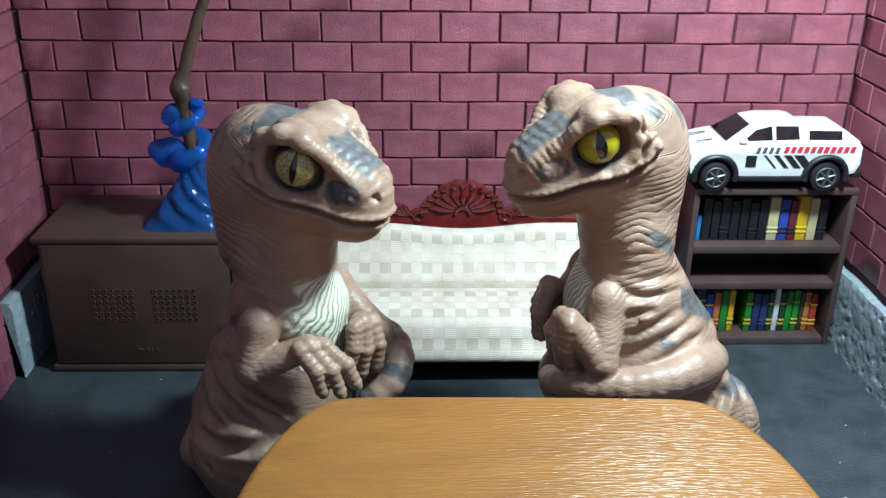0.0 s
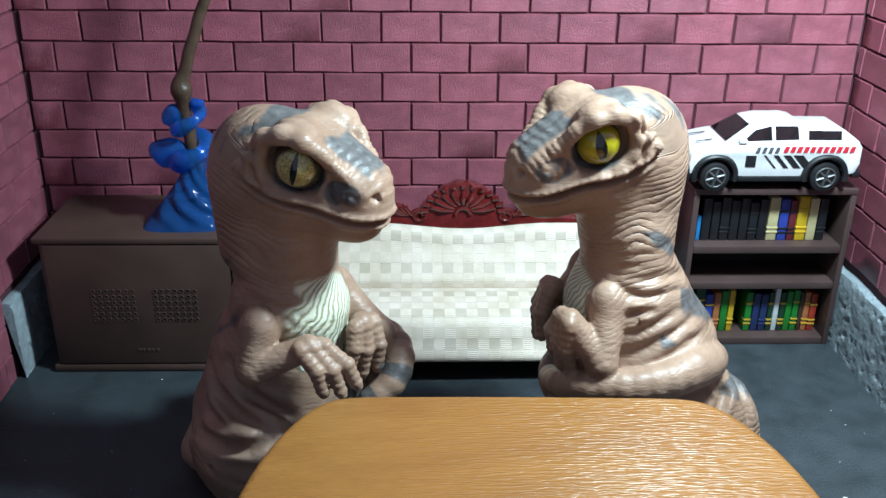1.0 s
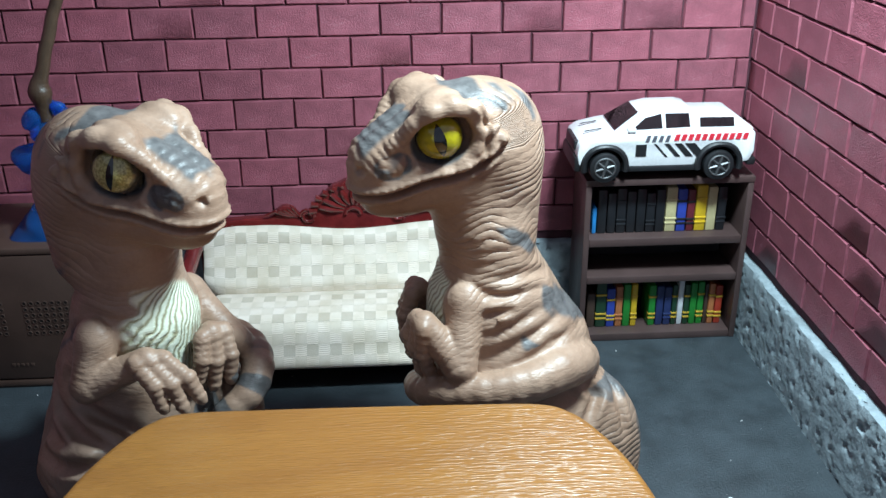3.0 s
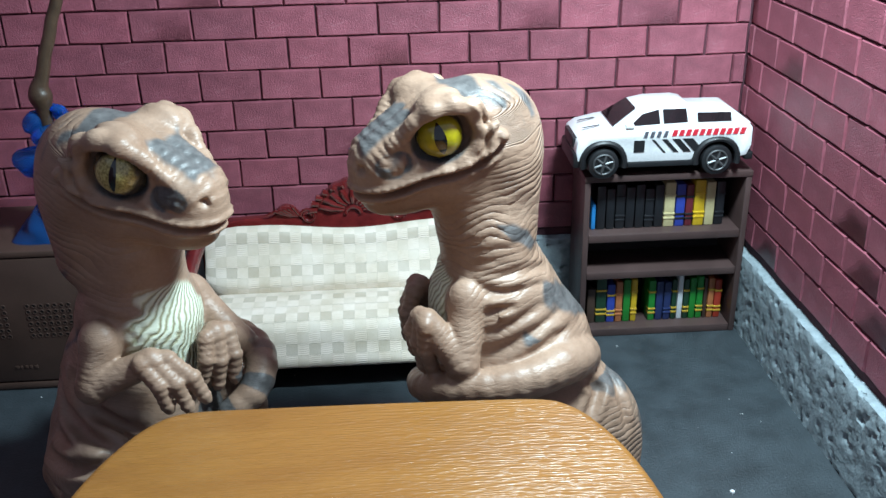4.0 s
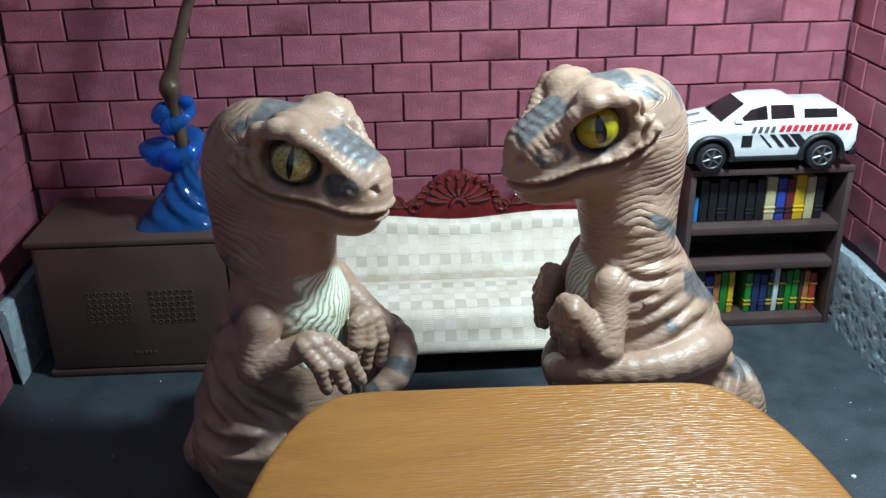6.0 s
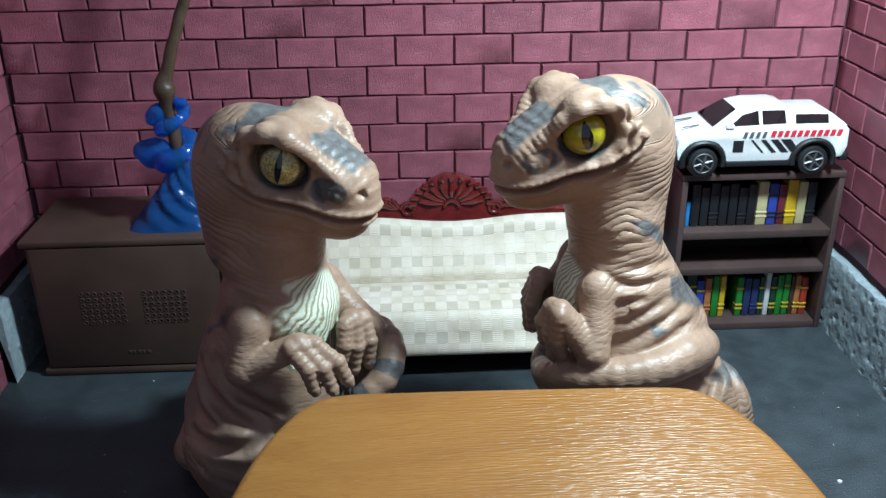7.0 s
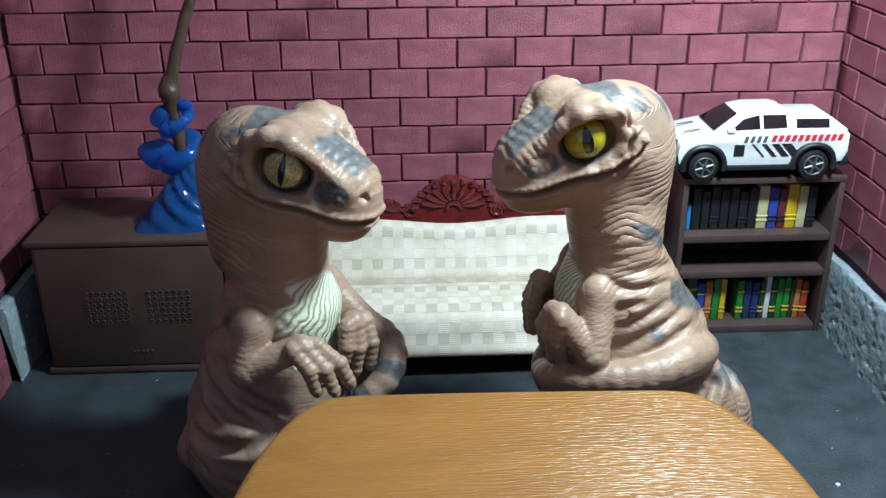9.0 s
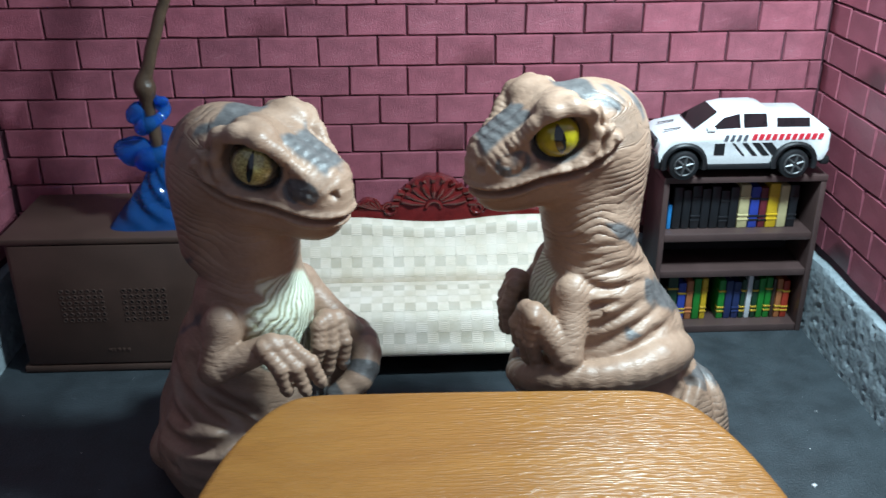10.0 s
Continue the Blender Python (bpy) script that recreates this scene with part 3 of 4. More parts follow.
def dinosaur(x, y, turn, fig, eye_mat, iris, ball, pupil, label):
    head_turn = fig.turn
    pts, quads = carve(fig, (-5.2, -4.6, -0.13), (6.3, 4.9, 15.6), 0.062)
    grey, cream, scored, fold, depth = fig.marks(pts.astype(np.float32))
    # eyeballs, with the pupil a slit across the outer pole
    ev, ef, slit, rim = [], [], [], []
    s, o = math.sin(radians(head_turn)), math.cos(radians(head_turn))
    for side in (1, -1):
        c = np.array((0.3, 0.93 * side, 0.02))
        out = np.array((0.28, 0.95 * side, 0.05))
        out /= np.linalg.norm(out)
        fwd = np.array((1, 0, 0)) - out * out[0]
        fwd /= np.linalg.norm(fwd)
        up = np.cross(out, fwd) * side
        start, ring, turns = len(ev) + len(pts), 26, 48
        for i in range(ring):
            a = math.pi * 0.62 * i / (ring - 1)
            for k in range(turns):
                b = 2 * math.pi * k / turns
                u, v = math.sin(a) * math.cos(b), math.sin(a) * math.sin(b)
                q = c + ball * (math.cos(a) * out + u * fwd + v * up)
                q = np.array((math.cos(NOD) * q[0] + math.sin(NOD) * q[2], q[1], -math.sin(NOD) * q[0] + math.cos(NOD) * q[2]))
                ev.append((o * q[0] - s * q[1] + fig.head[0], s * q[0] + o * q[1] + fig.head[1], q[2] + fig.head[2]))
                slit.append(min(1, max(0, 0.5 + 9 * (pupil * (1 - (v / 0.7) ** 2) - abs(u)))) if abs(v) < 0.7 else 0.0)
                rim.append(min(1, max(0, (math.hypot(u, v) - iris) * 14)))
        for i in range(ring - 1):
            for k in range(turns):
                q4 = [start + i * turns + k, start + i * turns + (k + 1) % turns, start + (i + 1) * turns + (k + 1) % turns, start + (i + 1) * turns + k]
                ef.append(q4 if side > 0 else q4[::-1])
    verts = np.concatenate([pts, np.array(ev)]) * U
    me = bpy.data.meshes.new("dinosaur_figurine")
    me.from_pydata(verts.tolist(), [], quads.tolist() + ef)
    zeros, skin0 = np.zeros(len(ev)), np.zeros(len(pts))
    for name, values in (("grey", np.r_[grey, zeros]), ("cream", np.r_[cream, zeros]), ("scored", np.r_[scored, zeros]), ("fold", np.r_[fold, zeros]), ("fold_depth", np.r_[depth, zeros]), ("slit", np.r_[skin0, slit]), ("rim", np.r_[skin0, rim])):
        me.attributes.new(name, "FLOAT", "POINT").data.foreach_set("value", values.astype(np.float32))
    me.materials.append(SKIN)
    me.materials.append(eye_mat)
    me.polygons.foreach_set("material_index", np.r_[np.zeros(len(quads)), np.ones(len(ef))].astype(np.int32))
    me.shade_smooth()
    me.update()
    ob = new("dinosaur_figurine", me)
    ob.matrix_world = pose(x * U, y * U, 0, 0, 0, turn)
    return tagged(ob, label, "toy figurine", "dinosaur figurines")


SITTING = [((-0.3, 0, 2.3), (3.2, 3.1, 3.0), 0), ((-0.1, 0, 0.9), (3.25, 3.2, 1.3), 0.8), ((0.0, 0, 4.8), (2.6, 2.35, 2.6), 0.9), ((0.55, 0, 7.0), (2.0, 1.8, 1.6), 0.7)]
facing_out = Figure(
    16, (0.78, 0.02), (1.72, 0.0, 12.6), SITTING,
    [
        ((1.25, -1.95, 7.15), (1.35, -2.5, 5.95), (2.75, -1.35, 6.75), [(3.45, -1.45, 5.4), (3.8, -1.0, 5.3), (4.0, -0.5, 5.45)], (0.15, 0.34, -0.02)),
        ((0.9, 1.8, 7.05), (2.5, 2.25, 5.6), (2.8, 1.0, 6.6), [(2.85, 0.25, 5.2), (3.05, 0.7, 4.9), (3.3, 1.2, 5.0)], (0.05, 0.38, 0.0)),
    ],
    ([(-2.3, -2.0, 1.0), (-2.9, -0.4, 1.9), (-2.6, 0.9, 3.9), (-1.8, 2.0, 5.45), (-0.2, 2.95, 5.0), (1.6, 3.1, 5.0), (3.1, 2.5, 5.0), (3.55, 1.7, 4.4), (3.2, 0.9, 3.9)], (0.85, 0.83, 0.8, 0.77, 0.7, 0.62, 0.54, 0.48, 0.4), 0.68),
    [
        ([(-1.3, -2.07, 5.0), (-0.45, -2.5, 4.5), (0.85, -2.8, 4.2), (2.05, -2.65, 4.0)], 0.4, 0.17),
        ([(-0.5, -3.35, 3.25), (0.9, -3.5, 3.4), (1.8, -3.2, 3.6), (2.25, -2.75, 3.85)], 0.4, 0.16),
        ([(-1.0, -2.9, 3.9), (0.2, -3.2, 3.9), (1.2, -3.1, 3.85)], 0.2, 0.13),
        ([(-0.1, -2.23, 5.6), (0.7, -2.5, 5.0), (1.4, -2.1, 4.5), (2.0, -1.7, 4.1)], 0.35, 0.16),
        ([(-1.6, -2.9, 2.6), (0.4, -3.5, 2.4), (2.2, -3.2, 2.2)], 0.3, 0.16),
        ([(1.25, -2.3, 7.75), (1.65, -1.75, 7.75), (2.05, -1.25, 7.25)], 0.16, 0.1),
        ([(1.25, -2.6, 7.05), (1.35, -2.85, 6.4), (1.7, -2.8, 5.75)], 0.12, 0.09),
        ([(0.6, -1.9, 8.0), (1.4, -1.7, 7.9), (2.1, -1.1, 7.6)], 0.14, 0.11),
        ([(0.2, -2.1, 7.8), (-0.8, -2.0, 7.3), (-1.4, -1.7, 6.8)], 0.12, 0.12),
    ],
    [(8.6, 0.2, -4, 0.4), (6.4, 0.3, -4, 0.2)],
    0.5, 0.2,
)
STOUT = [((-0.4, 0, 2.3), (3.4, 3.1, 3.0), 0), ((-0.2, 0, 0.9), (3.5, 3.2, 1.3), 0.8), ((0.0, 0, 5.0), (2.75, 2.5, 2.7), 0.9), ((0.6, 0, 7.0), (2.1, 1.95, 1.85), 0.7), ((-2.7, 0.9, 1.5), (1.75, 1.8, 2.9), 0.4)]
in_profile = Figure(
    14, (0.85, 0.05), (2.3, 0.15, 13.05), STOUT,
    [
        ((1.62, 1.4, 7.6), (1.95, 2.3, 5.95), (2.95, 1.75, 7.25), [(3.3, 1.2, 5.9), (3.05, 1.55, 5.5), (2.75, 1.9, 5.35)], (-0.05, 0.28, -0.05)),
        ((1.5, -1.8, 7.4), (2.4, -2.3, 5.6), (2.9, -1.1, 7.0), [(3.2, -1.5, 5.4), (3.35, -1.0, 5.2), (3.3, -0.5, 5.4)], (0.05, 0.34, 0.0)),
    ],
    ([(-2.3, 0.2, 4.6), (-2.0, 1.2, 5.25), (-1.35, 2.0, 5.5), (-0.4, 2.5, 5.42), (0.8, 2.65, 5.3), (1.9, 2.5, 5.2), (2.7, 2.0, 4.95), (3.1, 1.2, 4.6), (3.1, 0.3, 4.3)], (0.7, 0.72, 0.68, 0.6, 0.55, 0.52, 0.48, 0.44, 0.4), 0.9),
    [
        ([(1.42, 2.08, 7.33), (0.88, 1.96, 7.53), (0.38, 1.95, 7.61)], 0.3, 0.1),
        ([(1.4, 2.15, 7.1), (0.85, 2.05, 7.3), (0.5, 2.0, 7.35)], 0.18, 0.08),
        ([(1.42, 2.25, 6.8), (0.55, 2.13, 7.04), (-0.6, 1.69, 7.39)], 0.14, 0.13),
        ([(1.25, 2.15, 6.05), (0.03, 2.2, 6.63), (-1.45, 1.22, 7.06)], 0.15, 0.15),
        ([(0.15, 2.38, 5.98), (-1.0, 1.95, 6.39), (-2.3, 0.5, 6.35)], 0.14, 0.15),
        ([(2.1, 0.95, 8.12), (1.36, 1.71, 8.17), (0.49, 1.75, 8.01), (-0.7, 1.26, 8.05)], 0.15, 0.13),
        ([(1.05, 1.75, 8.5), (-0.1, 1.45, 8.55), (-1.05, 0.75, 8.35)], 0.16, 0.12),
        ([(-2.0, 2.2, 5.3), (-2.55, 1.75, 4.2), (-2.1, 2.4, 3.55)], 0.36, 0.14),
        ([(-3.16, 0.65, 4.3), (-3.34, 1.71, 3.88), (-3.43, 2.2, 2.86)], 0.2, 0.13),
    ],
    [(9.0, 0.16, -4, 0.9), (7.75, 0.34, -4, -0.7), (6.1, 0.22, -4, 0.1)],
    0.85, 0.75,
)
dinosaur(-4.4, -12.2, -40, facing_out, EYE_DULL, 0.66, 0.79, 0.13, "tan rubber baby dinosaur with speckled olive eyes and pale chest")
dinosaur(7.9, -12.3, 184, in_profile, EYE_YELLOW, 0.85, 0.72, 0.24, "tan rubber baby dinosaur with glossy amber eyes sitting behind the table")


# ---- table ----
def wood_top():
    m, nt, links, bsdf = nodes_of("varnished_orange_wood")
    co = nt.new("ShaderNodeTexCoord").outputs["Object"]
    broad = noise_tex(nt, links, co, 40, 4, 0.6, (0.35, 1.4, 1))
    grain = noise_tex(nt, links, co, 420, 4, 0.65, (0.10, 1.6, 1))
    base = ramp(nt, links, broad, [(0.25, (0.245, 0.098, 0.022)), (0.55, (0.30, 0.126, 0.028)), (0.8, (0.345, 0.152, 0.036))])
    base = mix(nt, links, 0.12, base, ramp(nt, links, grain, [(0.35, (0.62, 0.5, 0.4)), (0.6, (1, 1, 1))]), "MULTIPLY")
    links.new(base, bsdf.inputs["Base Color"])
    bsdf.inputs["Roughness"].default_value = 0.34
    bsdf.inputs["Specular IOR Level"].default_value = 0.6
    brush = noise_tex(nt, links, co, 1250, 2, 0.55, (0.13, 1.0, 1))
    raised = ramp(nt, links, brush, [(0.42, (0, 0, 0)), (0.68, (1, 1, 1))])
    bump(nt, links, bsdf, raised, 0.00018, 1.0)
    return m


def table(x, y):
    t = thing("table", x, y, 0, -1.2, "low varnished orange wooden table with rounded ends", "table")
    bm = bmesh.new()
    quarter = [(7.7, 0), (7.62, 1.6), (7.42, 3.2), (7.05, 4.8), (6.55, 6.05), (5.95, 6.95), (5.1, 7.42), (3.0, 7.5), (0, 7.52)]
    loop = quarter + [(-a, b) for a, b in quarter[-2::-1]] + [(-a, -b) for a, b in quarter[1:]] + [(a, -b) for a, b in quarter[-2::-1]]
    edge = curve_points(loop, 160)[:-1]
    n, rings = len(edge), []
    for k, z in ((0.97, 6.0), (0.988, 5.97), (1.0, 5.86), (1.0, 5.5), (0.985, 5.38)):
        ring = []
        for i in range(n):
            ex, ey = edge[i]
            ring.append(bm.verts.new((ex * k, ey * k, z)))
        rings.append(ring)
    bm.faces.new(rings[0])
    for a, b in zip(rings, rings[1:]):
        for i in range(n):
            bm.faces.new((a[i], b[i], b[(i + 1) % n], a[(i + 1) % n]))
    bm.faces.new(rings[-1][::-1])
    part("tabletop", bm, wood_top(), t)
    for sx in (-1, 1):
        for sy in (-1, 1):
            bm = bmesh.new()
            tube(bm, [(sx * 4.6, sy * 4.4, 5.4), (sx * 4.9, sy * 4.7, 2.6), (sx * 5.1, sy * 4.9, 0.0)], [0.55, 0.45, 0.38])
            part("leg", bm, CREST, t)


table(3.05, -24.1)


# ---- sofa ----
def weave():
    m, nt, links, bsdf = nodes_of("woven_ivory_fabric")
    uv = nt.new("ShaderNodeUVMap")
    uv.uv_map = "cloth"
    sep = nt.new("ShaderNodeSeparateXYZ")
    links.new(uv.outputs[0], sep.inputs[0])
    u, v = sep.outputs[0], sep.outputs[1]
    row = maths(nt, links, "FLOOR", maths(nt, links, "DIVIDE", v, 0.47))
    col = maths(nt, links, "FLOOR", maths(nt, links, "DIVIDE", u, 0.47))
    odd = maths(nt, links, "MODULO", maths(nt, links, "ABSOLUTE", maths(nt, links, "ADD", row, col)), 2.0)
    wav = maths(nt, links, "MULTIPLY", maths(nt, links, "SINE", maths(nt, links, "MULTIPLY", u, 2 * math.pi / 0.94)), 0.035)
    vv = maths(nt, links, "ADD", v, wav)
    rib = maths(nt, links, "SINE", maths(nt, links, "MULTIPLY", vv, 2 * math.pi / 0.085))
    ribbed = maths(nt, links, "MULTIPLY", odd, maths(nt, links, "ADD", maths(nt, links, "MULTIPLY", rib, 0.12), 0.55))
    line = maths(nt, links, "PINGPONG", vv, 0.47)
    seam = maths(nt, links, "LESS_THAN", line, 0.045)
    height = maths(nt, links, "SUBTRACT", ribbed, maths(nt, links, "MULTIPLY", seam, 0.5))
    co = nt.new("ShaderNodeTexCoord").outputs["Object"]
    dirt = ramp(nt, links, noise_tex(nt, links, co, 70, 5), [(0.3, (0.57, 0.485, 0.38)), (0.6, (0.69, 0.605, 0.52))])
    third = maths(nt, links, "COMPARE", maths(nt, links, "MODULO", maths(nt, links, "ABSOLUTE", row), 3.0), 1.0)
    strong = mix(nt, links, 1.0, dirt, (0.74, 0.74, 0.71), "MULTIPLY")
    faint = mix(nt, links, 1.0, dirt, (0.90, 0.90, 0.88), "MULTIPLY")
    base = mix(nt, links, odd, mix(nt, links, third, faint, strong), dirt)
    links.new(base, bsdf.inputs["Base Color"])
    rr = nt.new("ShaderNodeMapRange")
    rr.inputs["To Min"].default_value, rr.inputs["To Max"].default_value = 0.45, 0.85
    links.new(odd, rr.inputs[0])
    links.new(rr.outputs[0], bsdf.inputs["Roughness"])
    n1 = bump(nt, links, bsdf, height, 0.00045, 0.9)
    bump(nt, links, bsdf, noise_tex(nt, links, co, 1600, 2), 0.00015, 0.6, n1)
    return m


WEAVE = weave()


def cushion(bm, profile, x0, x1, end=0.9, nx=60, top=None):
    """A padded form: a closed outline in y and z drawn along x, its ends rounded. top(x) lifts the outline's upper part."""
    pts = curve_points(profile + [profile[0]], 48)[:-1]
    mid = np.mean(pts, 0)
    uv = bm.loops.layers.uv.new("cloth")
    length = [0.0]
    for a, b in zip(pts, pts[1:]):
        length.append(length[-1] + float(np.linalg.norm(b - a)))
    rows, info = [], {}
    for i in range(nx + 1):
        x = x0 + (x1 - x0) * (0.5 - 0.5 * math.cos(math.pi * i / nx))
        e = min(x - x0, x1 - x) / end
        k = 1.0 if e >= 1 else math.sqrt(max(0.0, 1 - (1 - e) ** 2)) * 0.45 + 0.55
        row = []
        for j, q in enumerate(pts):
            yz = mid + (q - mid) * (k if 0 < i < nx else 0.52)
            dz = top(x) * max(0.0, min(1.0, (q[1] - mid[1]) / 1.2)) if top else 0
            v = bm.verts.new((x, yz[0], yz[1] + dz))
            info[v] = (x, length[j])
            row.append(v)
        rows.append(row)
    n = len(pts)
    for a, b in zip(rows, rows[1:]):
        for j in range(n):
            f = bm.faces.new((a[j], a[(j + 1) % n], b[(j + 1) % n], b[j]))
            for lp in f.loops:
                lp[uv].uv = (info[lp.vert][0], info[lp.vert][1] if not (j == n - 1 and info[lp.vert][1] < 0.01) else length[-1] + 0.2)
    for row, way in ((rows[0], -1), (rows[-1], 1)):
        bm.faces.new(row[::way])
    bmesh.ops.recalc_face_normals(bm, faces=bm.faces)
    return bm


def sofa(x, y):
    t = thing("sofa", x, y, 0, 0, "ivory woven sofa with carved dark red wooden crest", "sofa")
    part("backrest", cushion(bmesh.new(), [(-1.0, 5.0), (-1.45, 4.85), (-1.75, 4.2), (-2.3, 3.4), (-2.62, 2.85), (-2.4, 2.2), (-1.2, 2.1), (-0.75, 3.0), (-0.75, 4.6)], -6.6, 6.6, 1.6, top=lambda v: -0.14 * math.cos(v * math.pi / 4.0) * (abs(v) < 4.0) + 0.14 * (abs(v) >= 4.0)), WEAVE, t)
    part("seat", cushion(bmesh.new(), [(-2.0, 2.3), (-2.75, 2.62), (-3.5, 2.98), (-5.0, 2.9), (-5.75, 2.55), (-6.2, 1.75), (-6.6, 1.25), (-6.2, 1.0), (-4.0, 1.0), (-2.0, 1.2)], -6.4, 6.4, 0.8), WEAVE, t)
    bm = bmesh.new()
    outline = []
    for i in range(81):
        u = -6.9 + 13.8 * i / 80
        a = abs(u)
        z = 5.15 + 1.85 * max(0, math.cos(min(a, 2.2) / 2.2 * math.pi / 2)) ** 0.75 if a < 2.2 else 5.15 + 0.62 * math.sin((a - 2.2) / 1.5 * math.pi) * (a < 3.7) + (0.25 * math.cos((a - 3.7) / 3.2 * math.pi / 2) if a >= 3.7 else 0.25 * (a - 2.2) / 1.5)
        outline.append((u, z + 0.07 * abs(math.sin(u * 5.2)) * (a < 2.2)))
    outline += [(6.9, 2.0), (-6.9, 2.0)]
    outline_solid(bm, outline, -0.95, -0.3, 0.08)
    crest = part("crest", bm, CREST, t, "carved red lacquered crest rail")
    # carved fan and scrolls
    bm = bmesh.new()
    for k in range(9):
        a = radians(14 + 19 * k)
        tube(bm, [(0.45 * math.cos(a), -0.98, 5.62 + 0.4 * math.sin(a)), (1.0 * math.cos(a), -1.04, 5.62 + 0.75 * math.sin(a)), (1.5 * math.cos(a), -0.98, 5.62 + 1.1 * math.sin(a))], [0.06, 0.13, 0.10], 8)
    for k in range(13):
        a = radians(6 + 14 * k)
        tube(bm, [(1.62 * math.cos(a), -0.95, 5.6 + 1.2 * math.sin(a)), (1.95 * math.cos(a), -1.0, 5.6 + 1.36 * math.sin(a))], [0.12, 0.14], 8)
    tube(bm, [(0.34 * math.cos(a), -1.0, 5.55 + 0.3 * math.sin(a)) for a in (math.pi * k / 10 for k in range(11))], 0.09, 8)
    part("fan_carving", bm, CREST, crest)
    for s in (-1, 1):
        bm = bmesh.new()
        for k in range(5):
            tube(bm, [(s * (2.35 + 0.1 * k), -0.98, 5.5), (s * (2.6 + 0.2 * k), -1.05, 5.95 - 0.04 * k), (s * (2.75 + 0.28 * k), -0.98, 6.05 - 0.12 * k)], [0.05, 0.09, 0.05], 8)
        tube(bm, [(s * (2.0 + 0.35 * math.cos(a) * (1 - a / 16)), -1.0, 5.5 + 0.35 * math.sin(a) * (1 - a / 16)) for a in (0.45 * k for k in range(22))], 0.07, 8)
        part("scroll_carving", bm, CREST, crest)
        # scrolled arms
        bm = bmesh.new()
        path = [(s * 6.75, -1.0, 4.9), (s * 6.95, -2.2, 4.3), (s * 7.0, -4.0, 3.9), (s * 7.0, -5.6, 4.0), (s * 7.0, -6.2, 3.4), (s * 6.95, -6.0, 2.0), (s * 6.9, -6.2, 0.0)]
        tube(bm, curve_points(path, 30), [0.34] * 31, 10)
        part("arm", bm, CREST, t)
        for yy in (-0.9, -5.7):
            bm = bmesh.new()
            tube(bm, curve_points([(s * 5.9, yy, 1.2), (s * 6.1, yy - 0.1, 0.7), (s * 5.9, yy, 0.0)], 8), [0.34, 0.36, 0.36, 0.34, 0.3, 0.26, 0.22, 0.2, 0.22], 10)
            part("leg", bm, CREST, t)
    part("seat_rail", boxed(-6.4, 6.4, -6.0, -1.2, 0.75, 1.05, 0.08), CREST, t)


sofa(2.35, 0.0)


# ---- cabinet ----
def cabinet():
    t = thing("cabinet", -11.2, -2.95, 0, 0, "low brown plastic cabinet with two perforated grilles under the lamp", "cabinet")
    part("body", boxed(-4.0, 3.95, -2.35, 2.5, 0.0, 6.02, 0.06), CABINET, t)
    part("top", boxed(-4.2, 4.06, -2.5, 2.55, 6.024, 6.3, 0.07), CABINET, t)
    front = part("front_panel", boxed(-3.85, 3.72, -2.47, -2.33, 0.42, 5.98, 0.05), CABINET, t)
    part("base", boxed(-4.2, 4.05, -2.5, 2.5, 0.0, 0.36, 0.12), CABINET, t)
    part("corner_post", boxed(3.78, 4.06, -2.5, -2.2, 0.36, 6.02, 0.05), CABINET, t)
    for gx in (-2.05, 0.52):
        bm = bmesh.new()
        hole_discs = bmesh.new()
        for i in range(7):
            for j in range(6):
                x, z = gx + 0.272 * i, 2.56 + 0.268 * j
                tube(bm, [(x + 0.085 * math.cos(a), -2.475, z + 0.085 * math.sin(a)) for a in (2 * math.pi * k / 8 for k in range(9))], 0.022, 5, False)
                # Flat dark discs paint the shade inside the holes onto the panel.
                cylinder(hole_discs, x, -2.472, z, 0.075, 0.012, "y", 10)
        part("grille", bm, CABINET, front)
        part("hole_shade_disc", hole_discs, HOLE_SHADE, front)
    for i, w in enumerate((0.16, 0.1, 0.14, 0.12, 0.16)):
        part("emblem_bar", boxed(-0.5 + 0.19 * i, -0.5 + 0.19 * i + w, -2.5, -2.46, 1.02, 1.17, 0.015), CABINET, front, "raised illegible lettering bar")


cabinet()


